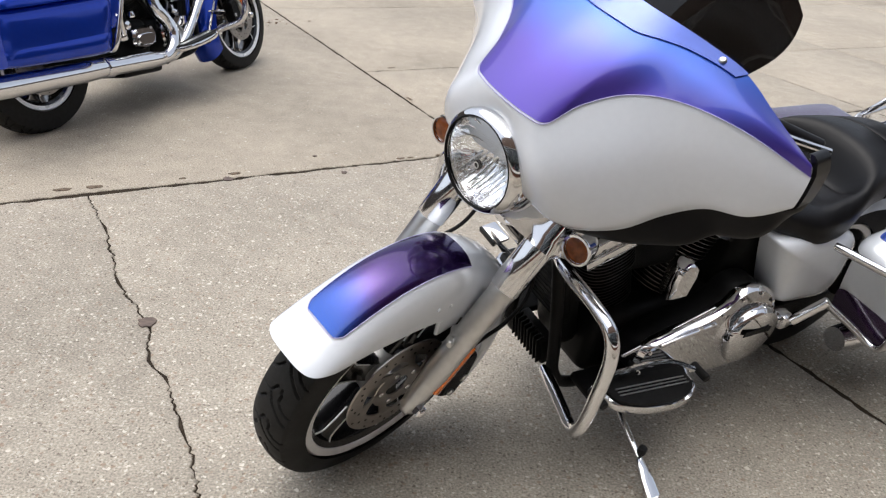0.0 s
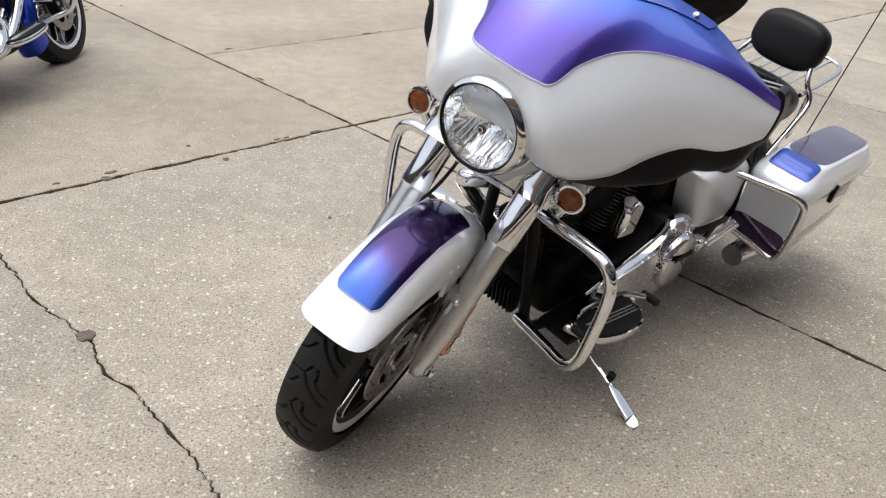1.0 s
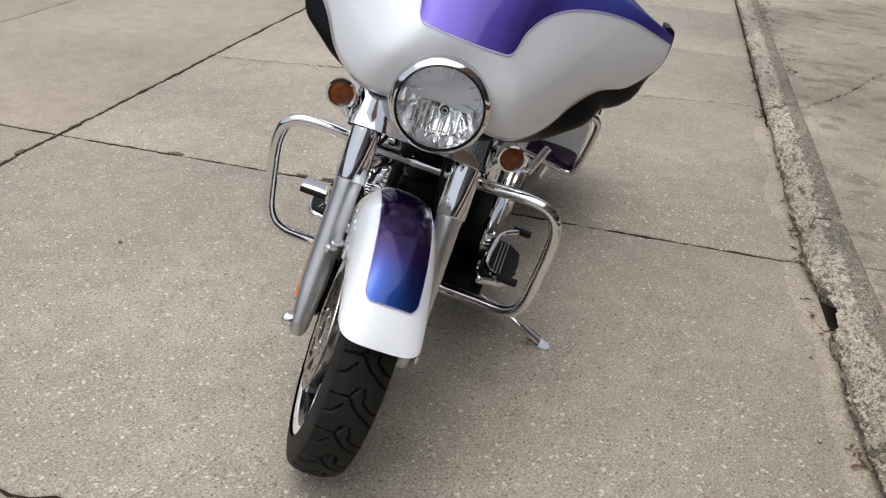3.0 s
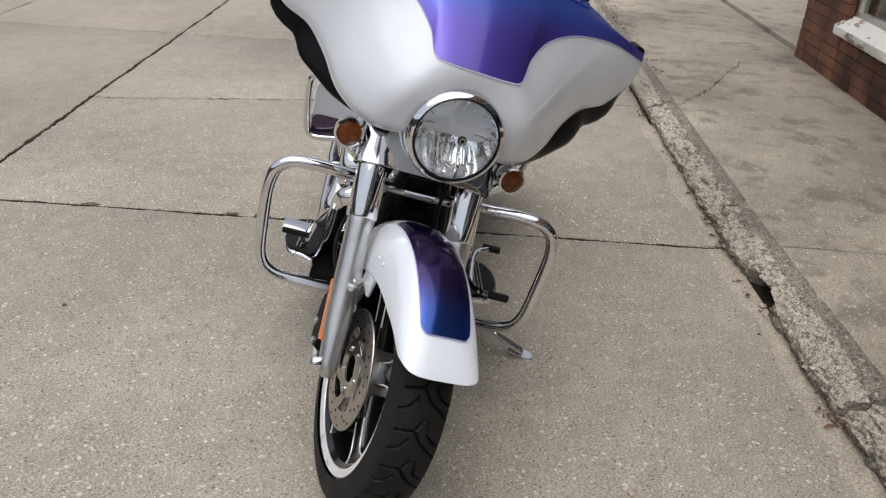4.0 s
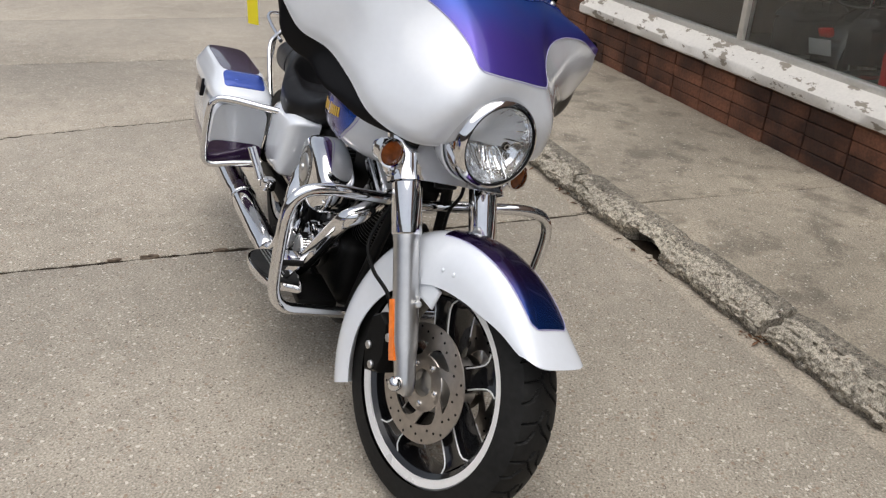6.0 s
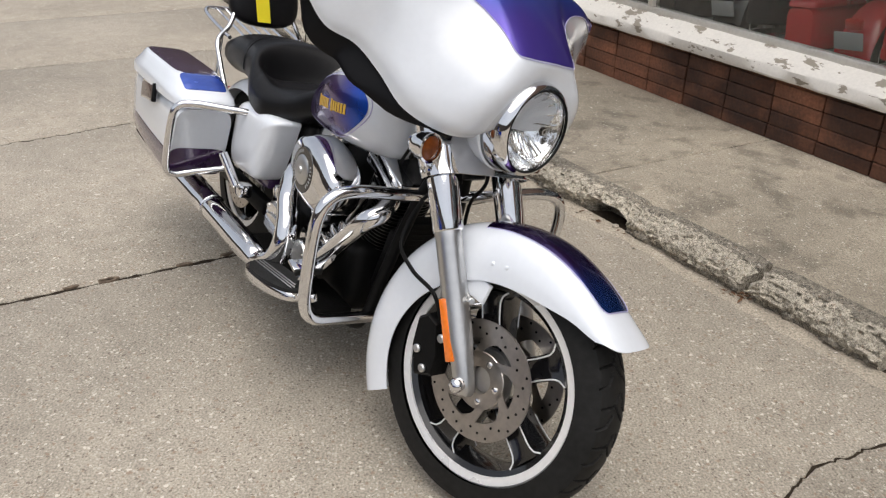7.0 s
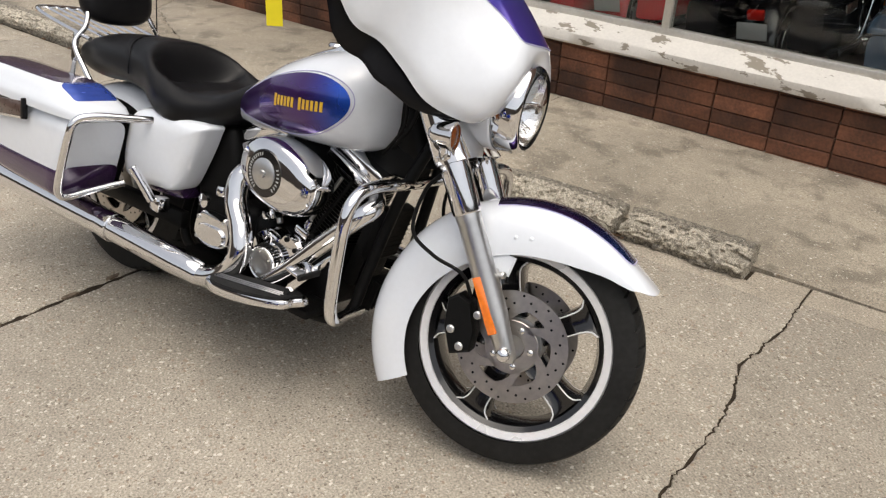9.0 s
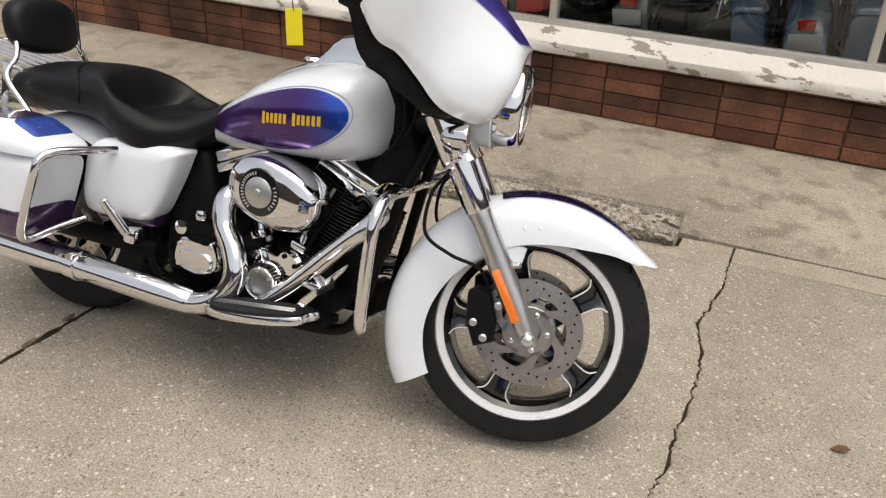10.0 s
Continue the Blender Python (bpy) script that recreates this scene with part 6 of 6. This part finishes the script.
    P("neck_cover", loft([[Vector((1.195 - 0.42 * (z - 0.74) + x, y, z)) for x, y in oval(0, 0, 0.055, w, 24, 3.0)] for z, w in ((0.70, 0.04), (0.74, 0.055), (0.84, 0.062), (0.94, 0.075), (1.02, 0.085), (1.06, 0.07))]), BLACK, None, "black steering neck cover between tank and fairing")
    for sy in (-1, 1):
        P("control_cable", tube([(1.19, sy * 0.10, 1.06), (1.245, sy * 0.115, 0.96), (1.235, sy * 0.10, 0.84), (1.17, sy * 0.09, 0.74)], 0.006, 8, 6), BLACK, None, "black control cable by the neck")
        P("control_cable", tube([(1.17, sy * 0.13, 1.04), (1.21, sy * 0.135, 0.94), (1.215, sy * 0.115, 0.82), (1.15, sy * 0.105, 0.72)], 0.0045, 8, 6), BLACK, None, "black control cable by the neck")
    P("coil_box", block((0.16, 0.10, 0.10), pose(1.14, 0, 0.70), 0.02), BLACK)
    gpts = [(1.215, 0.045, 0.645), (1.262, 0.16, 0.668), (1.283, 0.28, 0.682), (1.288, 0.352, 0.668), (1.286, 0.382, 0.610), (1.278, 0.382, 0.48), (1.270, 0.372, 0.375), (1.255, 0.335, 0.325), (1.215, 0.25, 0.297), (1.150, 0.10, 0.258)]
    for sy in (-1, 1):
        P("engine_guard", tube([(x, y * (1.0 if sy > 0 else -1.03), z) for x, y, z in gpts], 0.0165, 14, 8), CHROME, None, "chrome tubular engine guard")
    P("guard_bridge", rod((1.215, -0.06, 0.645), (1.215, 0.06, 0.645), 0.0165), CHROME)
    for sy in (-1, 1):
        flip = Matrix.Scale(sy, 4, (0, 1, 0))
        out = [(1.088, 0.215), (1.096, 0.270), (1.078, 0.308), (1.00, 0.334), (0.91, 0.341), (0.83, 0.331), (0.775, 0.300), (0.760, 0.255), (0.775, 0.215)]
        out = [tuple(curve_at([Vector(out[-1])] + [Vector(q) for q in out] + [Vector(out[0]), Vector(out[1])], 1 + i / 4)) for i in range(36)]
        lift = pose(0, 0, 0.211, 0, -7.0, 0)
        zoff = Matrix.Translation((0, 0, 0.058) if sy > 0 else (-0.02, 0.025, 0.050))
        b1 = prism(out, 0.024, Matrix.Translation((0, 0, -0.004)) @ zoff @ lift, 0.005)
        b1.transform(Matrix.Translation((0, 0, -0.113)))
        b1.transform(flip)
        bmesh.ops.recalc_face_normals(b1, faces=b1.faces)
        fb = P("footboard", b1, CHROME, None, "half-moon chrome footboard with black ribbed rubber")
        c = Vector((0.925, 0.275))
        b2 = prism([(c.x + (x - c.x) * 0.91, c.y + (y - c.y) * 0.87) for x, y in out], 0.008, zoff @ lift, 0.003)
        b2.transform(Matrix.Translation((0, 0, -0.0935)))
        b2.transform(flip)
        bmesh.ops.recalc_face_normals(b2, faces=b2.faces)
        P("rubber_pad", b2, RUBBER, fb, "black rubber pad")
        rib = [block((0.265, 0.0035, 0.004), Matrix.Translation((0, 0, -0.0845)) @ zoff @ lift @ pose(0.925, 0.262 + 0.011 * k, 0.0), 0.001, 1) for k in range(3)]
        b3 = joined(*rib)
        b3.transform(flip)
        bmesh.ops.recalc_face_normals(b3, faces=b3.faces)
        P("pad_ribs", b3, SATIN, fb, "bright pad ribs")
        P("board_bracket", block((0.20, 0.12, 0.025), pose(0.98, sy * 0.19, 0.245), 0.006), BLACK, fb)
    # rear pedal and shifters
    bp_ = P("brake_pedal", block((0.048, 0.085, 0.010), pose(1.100, -0.312, 0.405, 0, 14, 0), 0.004), CHROME, None, "chrome brake pedal with black rubber")
    P("pedal_rubber", block((0.010, 0.080, 0.018), pose(1.126, -0.312, 0.397, 0, 14, 0), 0.003), RUBBER, bp_)
    P("brake_lever", loft([[Vector((1.155 - 0.125 * f + 0.010 * sx * k, -0.262 - 0.030 * f + 0.006 * sy_, 0.448 - 0.135 * f + 0.024 * sx * k)) for sx, sy_ in ((-1, -0.6), (-0.6, -1), (0.6, -1), (1, -0.6), (1, 0.6), (0.6, 1), (-0.6, 1), (-1, 0.6))] for f, k in ((0, 0.5), (0.15, 0.8), (0.6, 1.1), (1.0, 1.25))]), CHROME, bp_, "broad chrome brake lever")
    P("shift_lever", tube([(1.17, 0.30, 0.37), (1.13, 0.26, 0.355), (1.05, 0.235, 0.345), (0.88, 0.25, 0.352), (0.81, 0.30, 0.352)], 0.008, 8, 6), CHROME)
    for x, y, z in ((1.17, 0.315, 0.372), (0.806, 0.315, 0.352)):
        P("shift_peg", rod((x, y - 0.035, z), (x, y + 0.025, z), 0.012), RUBBER)
    # passenger pegs, folded
    for sy in (-1, 1):
        P("passenger_peg", rod((0.400, sy * 0.258, 0.385), (0.350, sy * 0.300, 0.488), 0.015, 0.015), CHROME, None, "folded chrome passenger footpeg")
        P("peg_mount", block((0.05, 0.05, 0.05), pose(0.405, sy * 0.232, 0.375), 0.012), CHROME)
    # side stand
    st = P("side_stand", tube([(0.93, 0.13, 0.205), (0.965, 0.26, 0.172), (0.985, 0.385, 0.138)], 0.010, 10, 5), CHROME, None, "chrome side stand, folded out")
    P("stand_shank", loft([[Vector((0.985 + 0.020 * f + w * sx, 0.375 + 0.105 * f, 0.141 - 0.030 * f + h * sz)) for sx, sz in ((-1, -0.7), (-0.7, -1), (0.7, -1), (1, -0.7), (1, 0.7), (0.7, 1), (-0.7, 1), (-1, 0.7))] for f, w, h in ((0.0, 0.010, 0.009), (0.2, 0.015, 0.009), (0.6, 0.019, 0.008), (1.0, 0.020, 0.007))]), CHROME, st, "flattened chrome end of the stand")
    P("stand_foot", prism(oval(0, 0, 0.042, 0.020, 20, 2.6), 0.012, pose(1.000, 0.478, 0.093, 14, 0, 72), 0.003), CHROME, st)
    P("stand_stop", lathe([(0, -0.012), (0.012, -0.010), (0.012, 0.010), (0, 0.012)], 12, pose(0.978, 0.370, 0.165)), RUBBER, st)
    return bike


BIKE_POSE = Matrix.Translation((1.2112, 2.5685, 0.0088)) @ Matrix.Rotation(radians(211.6), 4, "Z") @ Matrix.Rotation(radians(-0.25), 4, "Y") @ Matrix.Rotation(radians(-12.2), 4, "X") @ Matrix.Scale(0.988, 4)
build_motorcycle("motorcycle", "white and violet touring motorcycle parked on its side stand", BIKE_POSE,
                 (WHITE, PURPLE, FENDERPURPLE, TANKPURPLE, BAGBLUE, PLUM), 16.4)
BLUE_POSE = Matrix.Translation((-1.962, 3.909, 0.004)) @ Matrix.Rotation(radians(68.6), 4, "Z") @ Matrix.Rotation(radians(-12), 4, "X")
build_motorcycle("blue_motorcycle", "cobalt blue touring motorcycle with chrome exhaust parked on the lot", BLUE_POSE,
                 (COBALT, COBALT, COBALT, COBALT, COBALT, COBALT), 4.0)

# yellow price tag hanging from the lever
tag = thing("price_tag", "yellow card tag hanging from the brake lever", "tag")
TAG_TOP = Vector((0.131, 2.238, 1.262))
part("card", block((0.036, 0.0012, 0.080), Matrix.Translation(TAG_TOP + Vector((0, 0, -0.106))) @ Matrix.Rotation(radians(65), 4, "Z"), 0.0003, 1), YELLOW, tag)
part("scribble", joined(*[block((w, 0.0004, 0.0016), Matrix.Translation(TAG_TOP + Vector((0, 0, z))) @ Matrix.Rotation(radians(65), 4, "Z") @ pose(x, -0.0008, 0, 0, tilt, 0), 0) for x, z, w, tilt in ((-0.002, -0.088, 0.014, -58), (0.004, -0.092, 0.012, -50), (0.001, -0.098, 0.018, 8), (0.004, -0.104, 0.010, -62))]), BLACK, tag, "dark handwritten strokes")
part("string", tube([TAG_TOP + Vector((0, 0, 0.02)), TAG_TOP + Vector((0.003, 0.003, 0)), TAG_TOP + Vector((0, 0, -0.072))], 0.0012, 5, 3), BLACK, tag)

# ---------------------------------------------------------------- showroom bikes behind the glass
for k, (p, q, turn, mats) in enumerate(((-1.94, -5.66, 2, SLATE), (-0.93, -5.70, -3, GLOSSBLACK), (0.05, -5.70, 2, RED), (-2.92, -5.75, -4, RED), (1.05, -5.75, 3, GLOSSBLACK))):
    build_motorcycle("display_motorcycle", {0: "slate blue touring motorcycle on the showroom floor", 2: "red touring motorcycle on the showroom floor", 3: "red touring motorcycle on the showroom floor"}.get(k, "black touring motorcycle on the showroom floor"),
                     SHOP @ pose(p, q, 0.105, 0, 0, -90 + turn) @ Matrix.Rotation(radians(-6), 4, "X"), (mats,) * 6, 6.0, False)

# ---------------------------------------------------------------- litter: dry leaves, crumbs of kerb, a stain
def leaf_at(bm, p, q, z, size, turn):
    """A curled dry leaf, folded along its rib."""
    pts = [(-1, 0, 0.0), (-0.5, 0.32, 0.25), (0.2, 0.36, 0.35), (1, 0, 0.1), (0.2, -0.36, 0.35), (-0.5, -0.32, 0.25)]
    m = LOT @ pose(p, q, z, random.uniform(-25, 25), random.uniform(-25, 25), turn) @ Matrix.Scale(size, 4)
    v = [bm.verts.new(m @ Vector(x)) for x in pts]
    mid = bm.verts.new(m @ Vector((0.1, 0, 0.0)))
    for i in range(6):
        bm.faces.new((v[i], v[(i + 1) % 6], mid))
bm = bmesh.new()
for k in range(230):
    if k < 110:
        p = random.uniform(2.6, 7.0)
        q, z = kerb_line(p) - random.gauss(0.19, 0.03), 0.115
    elif k < 160:
        p = random.choice((-1.185, 0.26, 1.86)) + random.gauss(0, 0.03)
        q, z = kerb_line(p) + random.gauss(0.0, 0.03), 0.012
    elif k < 200:
        p = random.uniform(-1.2, 5.0)
        q, z = kerb_line(p) + abs(random.gauss(0.0, 0.02)), 0.008
    else:
        p, q, z = random.gauss(-0.22, 0.12), random.gauss(3.15, 0.10), 0.012
    leaf_at(bm, p, q, z, random.uniform(0.006, 0.020), random.uniform(0, 360))
tagged(new("leaf_litter", solid("leaf_litter", bm, DRYLEAF, smooth=False)), "small brown dry leaves along the kerb and joints", "leaves", kind="stuff")
bm = bmesh.new()
def clump(p, q, r, along, seed):
    """A low pad of packed dirt and spalled edge beside a joint."""
    ring = []
    for k in range(14):
        a = k * math.tau / 14
        w = 1 + 0.55 * noise.noise((math.cos(a) * 1.7, math.sin(a) * 1.7, seed))
        x, y = (r * 2.4 * math.cos(a) * w, r * 0.8 * math.sin(a) * w)
        ring.append((p + x, q + y) if along else (p + y, q + x))
    top = [bm.verts.new(LOT @ Vector((x, y, 0.0035))) for x, y in ring]
    low = [bm.verts.new(LOT @ Vector((x, y, -0.004))) for x, y in ring]
    bm.faces.new(top)
    for k in range(14):
        bm.faces.new((low[k], low[(k + 1) % 14], top[(k + 1) % 14], top[k]))
for k in range(26):
    r = random.uniform(0.006, 0.017)
    if k < 11:
        clump(random.uniform(-3.2, 0.2), random.gauss(0.012, 0.008), r, True, k)
    elif k < 21:
        clump(random.gauss(0.006, 0.010), random.uniform(-2.0, 3.6), r, False, k)
    else:
        clump(random.uniform(0.2, 3.6), 1.66 + random.gauss(0, 0.008), r, True, k)
tagged(new("joint_dirt", solid("joint_dirt", bm, PACKED, smooth=False)), "packed brown dirt along the slab joints", "dirt", kind="stuff")
bm = bmesh.new()
leaf_at(bm, 0, 0, 0, 0.030, 40)
bm.transform(Matrix.Translation((-0.727, 0.994, 0.006)) @ LOT.inverted())
tagged(new("dry_leaf", solid("dry_leaf", bm, DRYLEAF, smooth=False)), "curled brown dry leaf on the concrete", "leaf")


def pebble(x, y, r, seed):
    rings = []
    for i in range(7):
        f = math.pi * (i + 0.15) / 6.3
        rings.append([Vector((x + r * math.sin(f) * math.cos(a) * (1 + 0.3 * noise.noise((a, f, seed))), y + r * math.sin(f) * math.sin(a) * (1 + 0.3 * noise.noise((a + 5, f, seed))), 0.001 + r * 0.5 * (1 + math.cos(f)))) for a in [k * math.tau / 10 for k in range(10)]])
    ob = new("kerb_crumb", solid("kerb_crumb", loft(rings), CONCRETE, 50))
    tagged(ob, "small broken crumb of kerb concrete", "stone", "crumbs by the kerb")
for x, y, r, sd in ((1.452, 1.056, 0.016, 1), (1.53, 1.14, 0.011, 2), (1.60, 1.20, 0.009, 3), (0.86, 0.83, 0.008, 4), (1.25, 1.02, 0.007, 5)):
    pebble(x, y, r, sd)
STAIN = mk("tar_spot", (0.13, 0.10, 0.085), 0.9, var=0.3, scale=30, bump=0.3)
def spot(x, y, r, seed):
    bm = bmesh.new()
    ring = [bm.verts.new((x + r * math.cos(a) * (1 + 0.5 * noise.noise((math.cos(a) * 2, math.sin(a) * 2, seed))), y + r * math.sin(a) * (1 + 0.5 * noise.noise((math.cos(a) * 2, math.sin(a) * 2, seed + 9))), 0.0045)) for a in [k * math.tau / 22 for k in range(22)]]
    low = [bm.verts.new((v.co.x, v.co.y, 0.0)) for v in ring]
    bm.faces.new(ring)
    for k in range(22):
        bm.faces.new((low[k], low[(k + 1) % 22], ring[(k + 1) % 22], ring[k]))
    tagged(new("tar_spot", solid("tar_spot", bm, STAIN, smooth=False)), "dark tar spot stuck on the concrete", "stain", "spots on the lot")
for x, y, r, sd in ((-0.892, 2.259, 0.028, 1), (-0.45, 3.72, 0.014, 4), (-0.95, 3.50, 0.022, 7), (-0.05, 3.05, 0.007, 8), (-0.62, 3.9, 0.009, 12), (-1.30, 1.62, 0.007, 15)):
    spot(x, y, r, sd)
